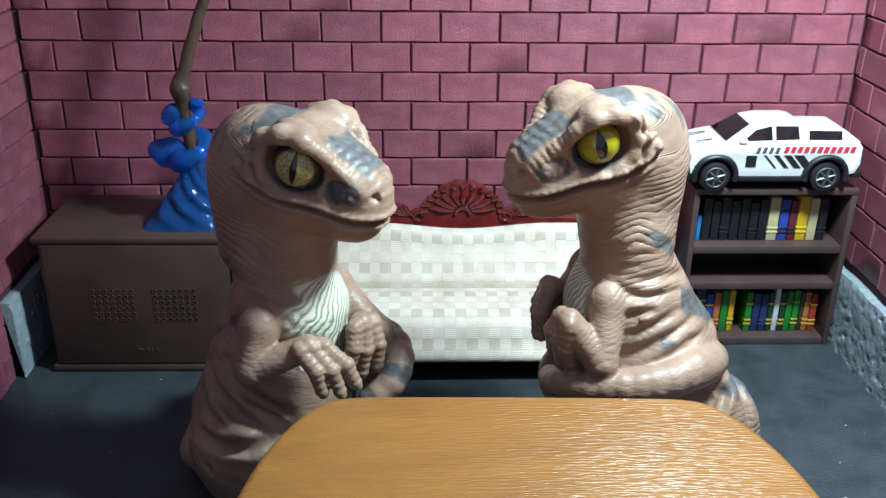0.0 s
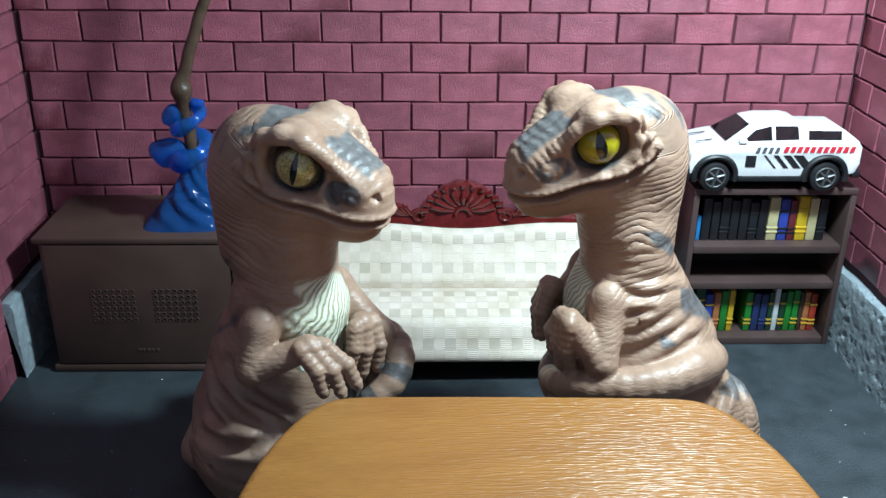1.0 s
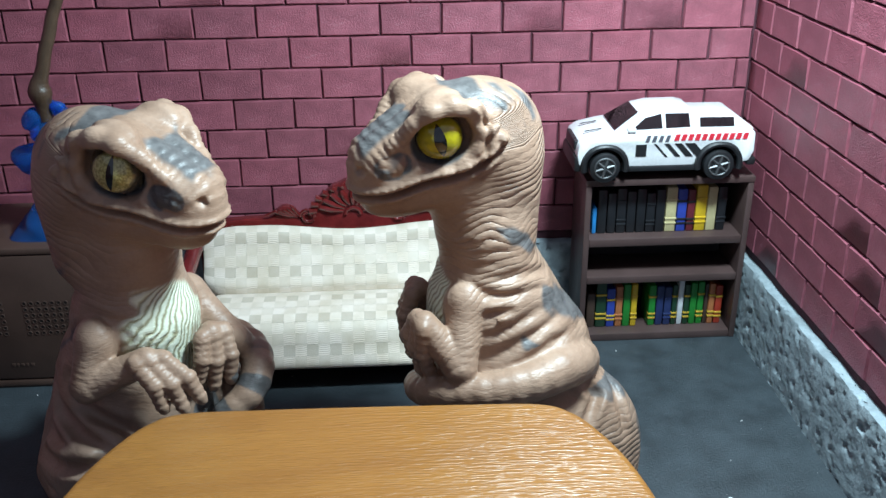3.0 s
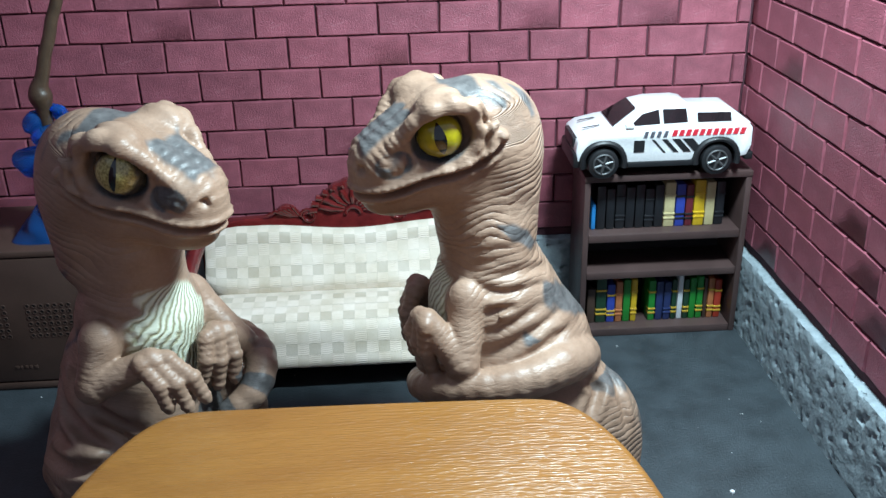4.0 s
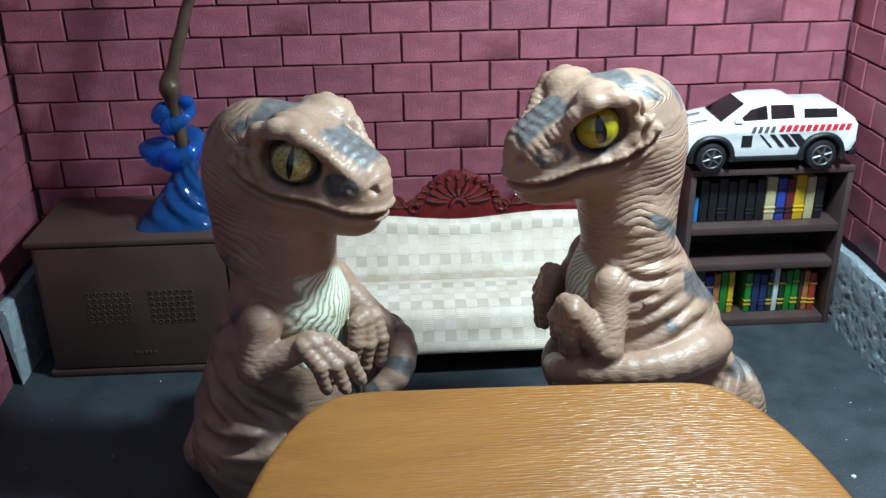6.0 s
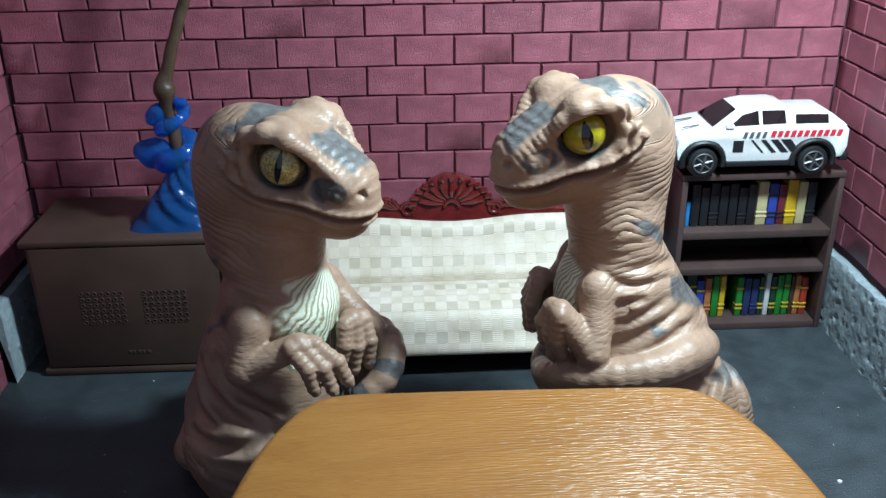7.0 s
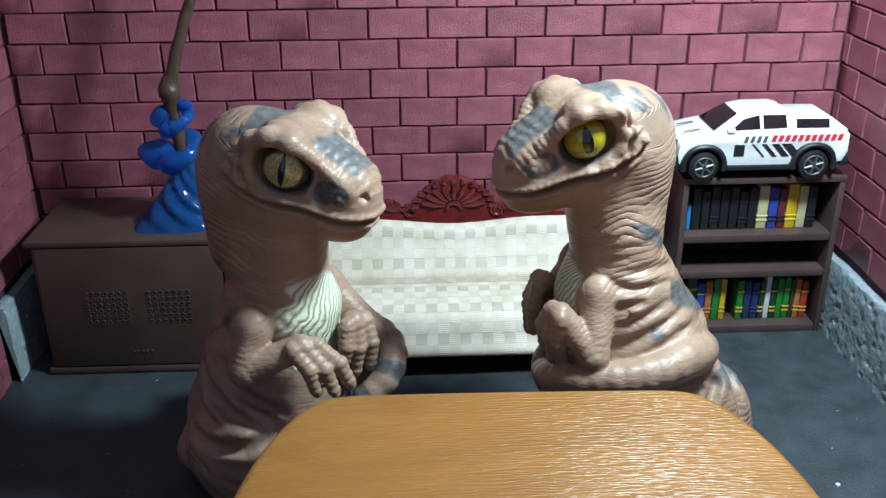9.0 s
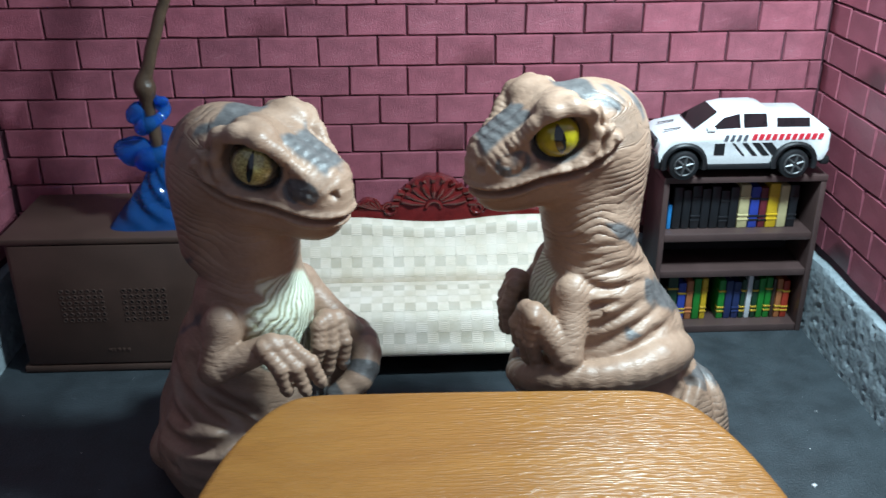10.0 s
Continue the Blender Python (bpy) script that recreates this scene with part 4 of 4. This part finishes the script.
# ---- blue stand with a rod ----
def stand():
    t = thing("wand_stand", -9.55, -3.55, 6.3, 0, "translucent blue swirling stand holding a thin brown rod on the cabinet", "ornament")
    bm = bmesh.new()
    n, rings = 72, []
    for i in range(41):
        h = i / 40
        z = 2.75 * h
        w = 0.34 + 1.34 * (1 - h) ** 1.5
        cx = 0.62 * h**0.8
        ring = []
        for k in range(n):
            a = 2 * math.pi * k / n
            sq = (abs(math.cos(a)) ** 4 + abs(math.sin(a)) ** 4) ** (-0.25)
            r = w * (1 + (sq - 1) * (1 - h) ** 2) * (1 + 0.1 * min(1, h * 4) * math.sin(7 * a + 22 * h))
            ring.append(bm.verts.new((cx + r * math.cos(a), 0.75 * r * math.sin(a), z)))
        rings.append(ring)
    bm.faces.new(rings[0][::-1])
    for a, b in zip(rings, rings[1:]):
        for k in range(n):
            bm.faces.new((a[k], a[(k + 1) % n], b[(k + 1) % n], b[k]))
    bm.faces.new(rings[-1])
    part("base", bm, BLUE, t)
    bm = bmesh.new()
    pts, rad = [], []
    for i in range(91):
        h = i / 90
        a = 1.2 + h * 4.3 * math.pi
        r = 0.62 - 0.2 * h
        pts.append((0.62 - 0.05 * h + r * math.cos(a), r * math.sin(a), 2.2 + 2.95 * h))
        rad.append((0.46 - 0.24 * h) * (1 + 0.22 * math.sin(a * 2.0)))
    tube(bm, pts, rad, 14)
    part("coil", bm, BLUE, t)
    for (x, y, z), (rx, ry, rz), tip in (((-0.3, 0.0, 3.0), (0.92, 0.3, 0.66), 12), ((0.0, 0.0, 4.62), (0.58, 0.28, 0.46), -25), ((0.95, 0.0, 5.1), (0.3, 0.24, 0.24), 0)):
        bm = bmesh.new()
        bmesh.ops.create_uvsphere(bm, u_segments=28, v_segments=18, radius=1, matrix=Matrix.Translation((x, y, z)) @ pose(0, 0, 0, 0, tip, 0) @ Matrix.Diagonal((rx, ry, rz, 1)))
        for v in bm.verts:
            v.co += 0.06 * noise.noise_vector(v.co * 2.2)
        part("swirl_lobe", bm, BLUE, t)
    bm = bmesh.new()
    path = curve_points([(0.75, 0, 1.4), (0.6, 0, 3.2), (0.42, 0, 4.9), (0.4, 0.0, 5.75), (0.62, 0, 6.5), (1.15, 0.1, 8.0), (1.75, 0.2, 9.6), (2.5, 0.3, 12.0)], 44)
    rad = [0.24 if i < 24 else 0.2 for i in range(45)]
    for i in range(45):
        z = path[i][2]
        rad[i] = 0.26 + 0.18 * math.exp(-(((z - 5.65) / 0.42) ** 2)) - (0.012 * (z - 6.0) if z > 6 else 0)
        path[i] = path[i] + np.array((0.02 * math.sin(z * 5), 0, 0))
    tube(bm, path, rad, 14)
    part("rod", bm, WAND, t, "thin brown rod with a knobbly joint")


stand()


# ---- bookcase and books ----
def bookcase():
    t = thing("bookcase", 15.7, -2.0, 0, 0, "dark brown plastic bookcase, partly filled, beside the grey baseboard", "bookcase")
    w, d0, d1 = 3.42, -1.38, 1.2
    for s in (-1, 1):
        part("side_panel", boxed(s * w - 0.13, s * w + 0.13, d0, d1, 0.0, 7.4, 0.04), SHELF, t)
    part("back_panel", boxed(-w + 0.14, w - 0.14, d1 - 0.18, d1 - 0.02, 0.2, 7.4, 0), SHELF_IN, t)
    part("top", boxed(-w - 0.14, w + 0.14, d0 - 0.03, d1, 7.402, 7.68, 0.04), SHELF, t)
    for z0, z1 in ((0.0, 0.36), (2.86, 3.2), (4.62, 4.98)):
        part("shelf", boxed(-w + 0.132, w - 0.132, d0 + 0.03, d1 - 0.2, z0, z1, 0.04), SHELF, t)


bookcase()


def book(x, z, wide, tall, colour_mat, band_mat, words, lean=0.0, front=-2.72):
    t = thing("book", x, front, z, 0, words, "book", "books on the bookcase")
    t.rotation_euler = (0, radians(lean), 0)
    bm = bmesh.new()
    box(bm, -wide / 2, wide / 2, 0.0, 1.3, 0.0, tall, 0.06)
    part("cover", bm, colour_mat, t)
    if band_mat:
        for h in (0.2, 0.3, 0.72):
            bm = bmesh.new()
            box(bm, -wide / 2 - 0.012, wide / 2 + 0.012, -0.03, 0.3, tall * h - 0.045, tall * h + 0.045, 0.02)
            part("spine_band", bm, band_mat, t)
    return t


def plain(name, c, rough=0.4):
    return surface(name, c, 0.8, rough, 90, 900, 0.00004)


INK = {
    "black": plain("black_cover", (0.012, 0.013, 0.016)),
    "cream": plain("cream_cover", (0.55, 0.48, 0.26)),
    "blue": plain("blue_cover", (0.03, 0.06, 0.36)),
    "yellow": plain("yellow_cover", (0.65, 0.42, 0.02)),
    "green": plain("green_cover", (0.015, 0.22, 0.03)),
    "forest": plain("dark_green_cover", (0.012, 0.05, 0.025)),
    "orange": plain("orange_brown_cover", (0.45, 0.16, 0.06)),
    "red": plain("red_cover", (0.38, 0.04, 0.02)),
    "maroon": plain("maroon_cover", (0.14, 0.02, 0.03)),
    "navy": plain("navy_cover", (0.02, 0.035, 0.12)),
    "white": plain("white_cover", (0.65, 0.68, 0.70)),
    "brown": plain("brown_cover", (0.06, 0.035, 0.025)),
    "gold": surface("gold_band", (0.75, 0.48, 0.06), 0.8, 0.3, 90, 900, 0, metal=0.4),
    "sky": plain("light_blue_cover", (0.02, 0.22, 0.55)),
}
spine = 12.62
# Seven black covers at the left: the shelf's shade put into their colour.
for colour, wide, tall, band, z in (
    [("sky", 0.22, 1.2, None, 4.98)] + [("black", 0.42, 2.0, None, 4.98), ("black", 0.4, 1.85, None, 4.98), ("black", 0.44, 2.05, "black", 4.98), ("black", 0.42, 1.9, None, 4.98), ("black", 0.42, 2.0, None, 4.98), ("black", 0.42, 1.8, "black", 4.98), ("black", 0.42, 1.95, None, 4.98)]
    + [("cream", 0.5, 2.05, "cream", 4.98), ("blue", 0.44, 1.95, "black", 4.98), ("maroon", 0.36, 1.9, "black", 4.98), ("yellow", 0.5, 2.1, "yellow", 4.98), ("cream", 0.44, 2.0, None, 4.98), ("black", 0.42, 2.0, "black", 4.98)]
):
    book(spine + wide / 2, z, wide - 0.03, tall, INK[colour], INK[band] if band else None, f"upright {colour} miniature book on the upper shelf".replace("sky", "light blue"))
    spine += wide
spine = 12.62
for colour, wide, tall, band in (
    ("brown", 0.4, 1.7, None), ("forest", 0.5, 2.25, "gold"), ("blue", 0.4, 1.9, "gold"), ("orange", 0.34, 2.0, "orange"), ("green", 0.36, 2.1, None), ("yellow", 0.3, 2.1, "gold"),
    ("", 0.5, 0, None), ("green", 0.34, 2.0, "gold"), ("navy", 0.36, 1.95, None), ("navy", 0.36, 1.9, "navy"), ("forest", 0.26, 2.0, "gold"), ("white", 0.28, 2.2, None), ("forest", 0.28, 2.0, "gold"), ("green", 0.32, 2.05, None), ("green", 0.32, 2.1, "gold"), ("brown", 0.2, 2.0, None), ("orange", 0.3, 2.0, "gold"), ("red", 0.34, 1.9, "gold"),
):
    if colour:
        book(spine + wide / 2, 0.36, wide - 0.03, tall, INK[colour], INK[band] if band else None, f"upright {colour} miniature book on the lowest shelf")
    spine += wide


# ---- toy pickup ----
GREY_PRINT = surface("grey_print", (0.10, 0.10, 0.12), 0.9, 0.35, relief=0)

def pickup():
    t = thing("toy_pickup", 15.15, -2.25, 7.68, 0, "white toy pickup truck with black stripes on the bookcase", "toy car")
    half = 1.38
    # lower body with wheel arches; the bonnet points to -x
    low = [(-3.4, 0.62), (-3.5, 1.2), (-3.42, 1.66), (-3.08, 1.96), (-2.3, 2.2), (-1.75, 2.3), (1.0, 2.32), (3.62, 2.28), (3.78, 2.1), (3.8, 1.2), (3.62, 0.75), (3.25, 0.7)]

    def arch(cx):
        return [(cx + 0.9 * math.cos(a), 0.66 + 0.9 * math.sin(a)) for a in (math.pi * k / 12 for k in range(13))]

    low += [p for p in arch(2.35) if p[1] > 0.72] + [(1.25, 0.5), (-1.25, 0.5)] + [p for p in arch(-2.35) if p[1] > 0.72]
    body = part("body", outline_solid(bmesh.new(), low, -half, half, 0.1), WHITE_PAINT, t)
    cab = [(-2.05, 2.2), (-0.95, 3.18), (-0.35, 3.36), (0.85, 3.38), (1.25, 3.26), (1.4, 3.0), (3.0, 2.97), (3.72, 2.3), (3.7, 2.2)]
    bm = outline_solid(bmesh.new(), cab, -half + 0.14, half - 0.14, 0.09)
    for v in bm.verts:
        v.co.y *= 1 - 0.26 * max(0, v.co.z - 2.25)
    part("cab", bm, WHITE_PAINT, t)
    for s in (-1, 1):
        tilt = lambda z: s * ((half - 0.14) * (1 - 0.26 * max(0, z - 2.25)) + 0.012)  # noqa: E731
        for pts in ([(-1.3, 2.34), (-0.75, 2.92), (-0.08, 3.12), (-0.04, 2.4)], [(0.1, 2.4), (0.08, 3.12), (1.05, 3.12), (1.1, 2.44)], [(1.5, 2.42), (1.5, 2.9), (2.9, 2.88), (2.9, 2.42)]):
            bm = bmesh.new()
            f = [bm.verts.new((x, tilt(z), z)) for x, z in pts]
            b = [bm.verts.new((x, tilt(z) - s * 0.05, z)) for x, z in pts]
            bm.faces.new(f if s < 0 else f[::-1])
            for i in range(4):
                bm.faces.new((f[i], f[(i + 1) % 4], b[(i + 1) % 4], b[i]))
            bmesh.ops.recalc_face_normals(bm, faces=bm.faces)
            part("side_window", bm, TINTED, t, smooth=False)
        part("mirror", boxed(-1.5, -1.15, s * 1.3 - 0.14, s * 1.3 + 0.14, 2.28, 2.52, 0.05), WHITE_PAINT, t)
        y = s * (half + 0.012)
        stripe = lambda pts, m, nm: part(nm, outline_solid(bmesh.new(), pts, y - 0.015, y + 0.015), m, body, smooth=False)  # noqa: E731
        stripe([(-1.12, 1.08), (-1.12, 1.6), (-0.68, 1.6), (-0.68, 1.08)], BLACK_PLASTIC, "decal")
        for k, w in enumerate((0.09, 0.2, 0.3, 0.42)):
            x = -0.38 + 0.42 * k
            stripe([(x + 0.5, 1.04), (x, 1.62), (x + w, 1.62), (x + 0.5 + w, 1.04)], BLACK_PLASTIC, "stripe")
        for k in range(4):
            x = -0.75 + 0.27 * k
            stripe([(x, 1.74), (x + 0.07, 2.08), (x + 0.22, 2.08), (x + 0.15, 1.74)], GREY_PRINT, "lettering_bar")
        for k in range(11):
            x = 0.42 + 0.28 * k
            stripe([(x, 1.78), (x + 0.07, 2.12), (x + 0.26, 2.12), (x + 0.19, 1.78)], RED_PRINT, "lettering_bar")
        part("sill", boxed(-1.35, 1.4, s * (half - 0.04) - 0.1, s * (half - 0.04) + 0.1, 0.44, 0.68, 0.05), BLACK_PLASTIC, t)
        for cx in (-2.35, 2.35):
            bm = bmesh.new()
            tube(bm, [(cx + 0.88 * math.cos(a), s * (half + 0.02), 0.66 + 0.88 * math.sin(a)) for a in (math.pi * (k - 1) / 14 for k in range(17))], 0.13, 8)
            part("wheel_arch", bm, BLACK_PLASTIC, t)
            bm = cylinder(bmesh.new(), cx, s * (half - 0.14), 0.64, 0.64, 0.52, "y", 36, 0.09)
            wheel = part("wheel", bm, BLACK_PLASTIC, t, "black treaded tyre")
            bm = bmesh.new()
            out = s * (half + 0.13)
            tube(bm, [(cx + 0.42 * math.cos(a), out, 0.64 + 0.42 * math.sin(a)) for a in (2 * math.pi * k / 24 for k in range(25))], 0.045, 8, False)
            for k in range(6):
                a = 2 * math.pi * k / 6 + 0.3
                tube(bm, [(cx + 0.08 * math.cos(a), out, 0.64 + 0.08 * math.sin(a)), (cx + 0.42 * math.cos(a), out, 0.64 + 0.4 * math.sin(a))], [0.07, 0.05], 6)
            cylinder(bm, cx, out, 0.64, 0.13, 0.06, "y", 14)
            part("rim", bm, RIM, wheel)
    # windscreen, front end, bed
    bm = bmesh.new()
    f = [bm.verts.new(p) for p in ((-1.95, -1.08, 2.32), (-1.95, 1.08, 2.32), (-0.98, 0.84, 3.18), (-0.98, -0.84, 3.18))]
    bm.faces.new(f[::-1])
    bmesh.ops.solidify(bm, geom=bm.faces[:], thickness=0.03)
    bmesh.ops.translate(bm, verts=bm.verts, vec=(-0.02, 0, 0.02))
    part("windscreen", bm, TINTED, t, smooth=False)
    part("front_bumper", boxed(-3.6, -3.2, -half + 0.03, half - 0.03, 0.45, 1.12, 0.12), BLACK_PLASTIC, t)
    part("grille", boxed(-3.55, -3.35, -0.9, 0.9, 1.2, 1.7, 0.05), BLACK_PLASTIC, t)
    part("rear_bumper", boxed(3.55, 3.92, -half + 0.05, half - 0.05, 0.55, 0.9, 0.08), BLACK_PLASTIC, t)
    part("chassis", boxed(-3.2, 3.4, -half + 0.25, half - 0.25, 0.35, 0.75, 0.05), BLACK_PLASTIC, t)
    part("bed_cover", boxed(1.62, 2.85, -half + 0.45, half - 0.45, 2.9, 2.985, 0.03), WHITE_PAINT, t)
    for y0 in (-0.75, 0.35):
        part("roof_decal", boxed(0.35, 0.75, y0, y0 + 0.22, 3.335, 3.35, 0.0), BLACK_PLASTIC, t)
        part("bonnet_decal", outline_solid(bmesh.new(), [(-3.1, 2.1), (-2.4, 2.24), (-2.4, 2.255), (-3.1, 2.115)], y0 + 0.1, y0 + 0.2), BLACK_PLASTIC, t)

    # a low roof
    for ob in t.children_recursive:
        if ob.type == "MESH":
            for v in ob.data.vertices:
                if v.co.z > 1.5 * U:
                    v.co.z = 1.5 * U + (v.co.z - 1.5 * U) * 0.76


pickup()


# ---- the room: floor, foam brick walls, grey baseboard ----
def plain_wall(name, x0, x1, y0, y1, z0, z1, words):
    ob = part(name, boxed(x0, x1, y0, y1, z0, z1, 0), MORTAR)
    return tagged(ob, words, "wall", kind="structure")


TOP, ROW, LONG, FIRST = 22.3, 1.31, 2.555, 3.96
LEFT, RIGHT, NEAR = -16.75, 19.7, -46.0
back = plain_wall("wall_north", LEFT - 3, RIGHT + 3, 0.14, 2.5, 0, TOP, "dark red painted foam brick wall behind the sofa")
east = plain_wall("wall_east", RIGHT + 0.14, RIGHT + 2.6, NEAR, 0.135, 0, TOP, "dark red painted foam brick side wall")
west = plain_wall("wall_west", LEFT - 2.6, LEFT - 0.14, NEAR, 0.135, 0, TOP, "dark red painted foam brick side wall in shade")

floor = tagged(part("floor", boxed(LEFT - 2.5, RIGHT + 2.5, NEAR, 0.3, -1.0, 0.0, 0), FLOOR), "charcoal painted board floor with pale scuffs", "floor", kind="structure")
ground = tagged(part("ground", boxed(-34, 37, -62, 14, -2.4, -1.004, 0.2), SHELF_IN), "dark table surface under the small room", "ground", kind="structure")


def stone_strip(name, start, along, length, face):
    """A rough foam-stone baseboard: thick slab, its face and edges worn and pitted."""
    bm = bmesh.new()
    high, deep = 3.58, 0.32
    nu, nv = int(length / 0.11), 36
    along, face = Vector(along), Vector(face)
    rows = []
    for i in range(nu + 1):
        row = []
        for j in range(nv + 1):
            s = length * i / nu
            h = j / nv
            if h < 0.8:
                z, out = high * h / 0.8, deep
            else:
                z, out = high, deep * (1 - (h - 0.8) / 0.2) - 0.15 * (h - 0.8) / 0.2
            p = Vector(start) + along * s + face * out + Vector((0, 0, z))
            edge = max(0.0, 1 - abs(h - 0.8) / 0.12)
            lump = noise.noise(p * 1.3) * 0.03 + noise.noise(p * 4.0) * 0.025
            pit = max(0.0, noise.noise(p * 4.2 + Vector((9, 3, 1))) - 0.30) * 0.35
            p += face * (lump - pit - 0.06 * edge)
            p.z += (noise.noise(p * 0.9) * 0.09 - 0.05 * edge) if j > 6 else 0
            row.append(bm.verts.new(p))
        rows.append(row)
    for a, b in zip(rows, rows[1:]):
        for j in range(nv):
            bm.faces.new((a[j], a[j + 1], b[j + 1], b[j]))
    for row, way in ((rows[0], 1), (rows[-1], -1)):
        bm.faces.new(row[::way])
    bmesh.ops.recalc_face_normals(bm, faces=bm.faces)
    ob = part(name, bm, STONE)
    return tagged(ob, "rough grey pitted stone baseboard", "baseboard", kind="structure")


stone_strip("baseboard_north", (LEFT, 0.0, 0), (1, 0, 0), RIGHT - LEFT, (0, -1, 0))
stone_strip("baseboard_east", (RIGHT, 0.0, 0), (0, -1, 0), 44.0, (-1, 0, 0))
stone_strip("baseboard_west", (LEFT, 0.0, 0), (0, -1, 0), 5.9, (1, 0, 0))


def brick_mesh(n, wide, high):
    """One carved brick: worn edges, a slightly uneven face turned to -y."""
    rnd = random.Random(n)
    bm = bmesh.new()
    w, h, d = wide / 2 - 0.028, high / 2 - 0.028, 0.18
    back_ring = [bm.verts.new((x, d, z)) for x, z in ((-w, -h), (w, -h), (w, h), (-w, h))]
    j = lambda a: rnd.uniform(-a, a)  # noqa: E731
    spots = []
    for x, z in ((-1, -1), (0, -1), (1, -1), (1, 1), (0, 1), (-1, 1)):
        spots.append((x * w + j(0.018), z * h + j(0.02)))
    rim = [bm.verts.new((x, 0.085 + j(0.02), z)) for x, z in spots]
    top = [bm.verts.new((x * (1 - 0.055 / w), j(0.025), z * (1 - 0.055 / h))) for x, z in spots]
    bm.faces.new((top[0], top[1], top[4], top[5]))
    bm.faces.new((top[1], top[2], top[3], top[4]))
    for k in range(6):
        bm.faces.new((rim[k], rim[(k + 1) % 6], top[(k + 1) % 6], top[k]))
    bm.faces.new((back_ring[0], back_ring[1], rim[2], rim[1], rim[0]))
    bm.faces.new((back_ring[1], back_ring[2], rim[3], rim[2]))
    bm.faces.new((back_ring[2], back_ring[3], rim[5], rim[4], rim[3]))
    bm.faces.new((back_ring[3], back_ring[0], rim[0], rim[5]))
    bmesh.ops.recalc_face_normals(bm, faces=bm.faces)
    bmesh.ops.transform(bm, matrix=Matrix.Scale(U, 4), verts=bm.verts)
    me = bpy.data.meshes.new("brick")
    bm.to_mesh(me)
    bm.free()
    me.materials.append(BRICK_RED)
    me.shade_smooth()
    me.set_sharp_from_angle(angle=radians(50))
    return me


WHOLE = [brick_mesh(n, LONG, ROW) for n in range(8)]
HALF = {}


def lay(wall, a, b, place, turn, rows, phase, seed):
    """Courses of bricks from a to b along a wall; place(s, z) gives a spot on its face."""
    rnd = random.Random(seed)
    for r in rows:
        z = FIRST + ROW * (r + 0.5)
        s = phase + (LONG / 2 if r % 2 else 0)
        s -= math.ceil((s - a) / LONG) * LONG
        while s < b:
            lo, hi = max(s, a), min(s + LONG, b)
            if hi - lo > 0.3:
                if hi - lo > LONG - 0.01:
                    me = WHOLE[rnd.randrange(8)]
                else:
                    key = round((hi - lo) * 5) / 5
                    me = HALF.setdefault(key, brick_mesh(100 + int(key * 10), key, ROW))
                x, y = place((lo + hi) / 2)
                ob = new("brick", me)
                ob.parent = wall
                ob.matrix_world = pose(x * U, y * U, z * U, 0, rnd.uniform(-0.5, 0.5), turn)
            s += LONG


lay(back, LEFT, RIGHT, lambda s: (s, 0.0), 0, range(0, 10), -3.85 + LONG / 2, 1)
lay(east, 0.02, 26.5, lambda s: (RIGHT, -s), -90, range(0, 10), 0.6, 2)
lay(west, 0.02, 12.5, lambda s: (LEFT, -s), 90, range(0, 10), 0.4, 3)
lay(west, 6.0, 12.5, lambda s: (LEFT, -s), 90, range(-3, 0), 0.4, 4)

# pale flecks on the floor
bm = bmesh.new()
rnd = random.Random(5)
for i in range(150):
    x, y, r = rnd.uniform(LEFT + 0.4, RIGHT - 0.4), rnd.uniform(-26, -1), abs(rnd.gauss(0, 0.012)) + 0.006
    bmesh.ops.create_icosphere(bm, subdivisions=1, radius=r, matrix=Matrix.Translation((x, y, r * 0.3)) @ Matrix.Diagonal((rnd.uniform(0.7, 2.2), 1, 0.5, 1)))
bmesh.ops.create_icosphere(bm, subdivisions=1, radius=0.1, matrix=Matrix.Translation((15.37, -14.28, 0.04)))
tagged(part("dust_flecks", bm, WHITE_PAINT), "scattered white dust flecks on the floor", "dust", kind="stuff")
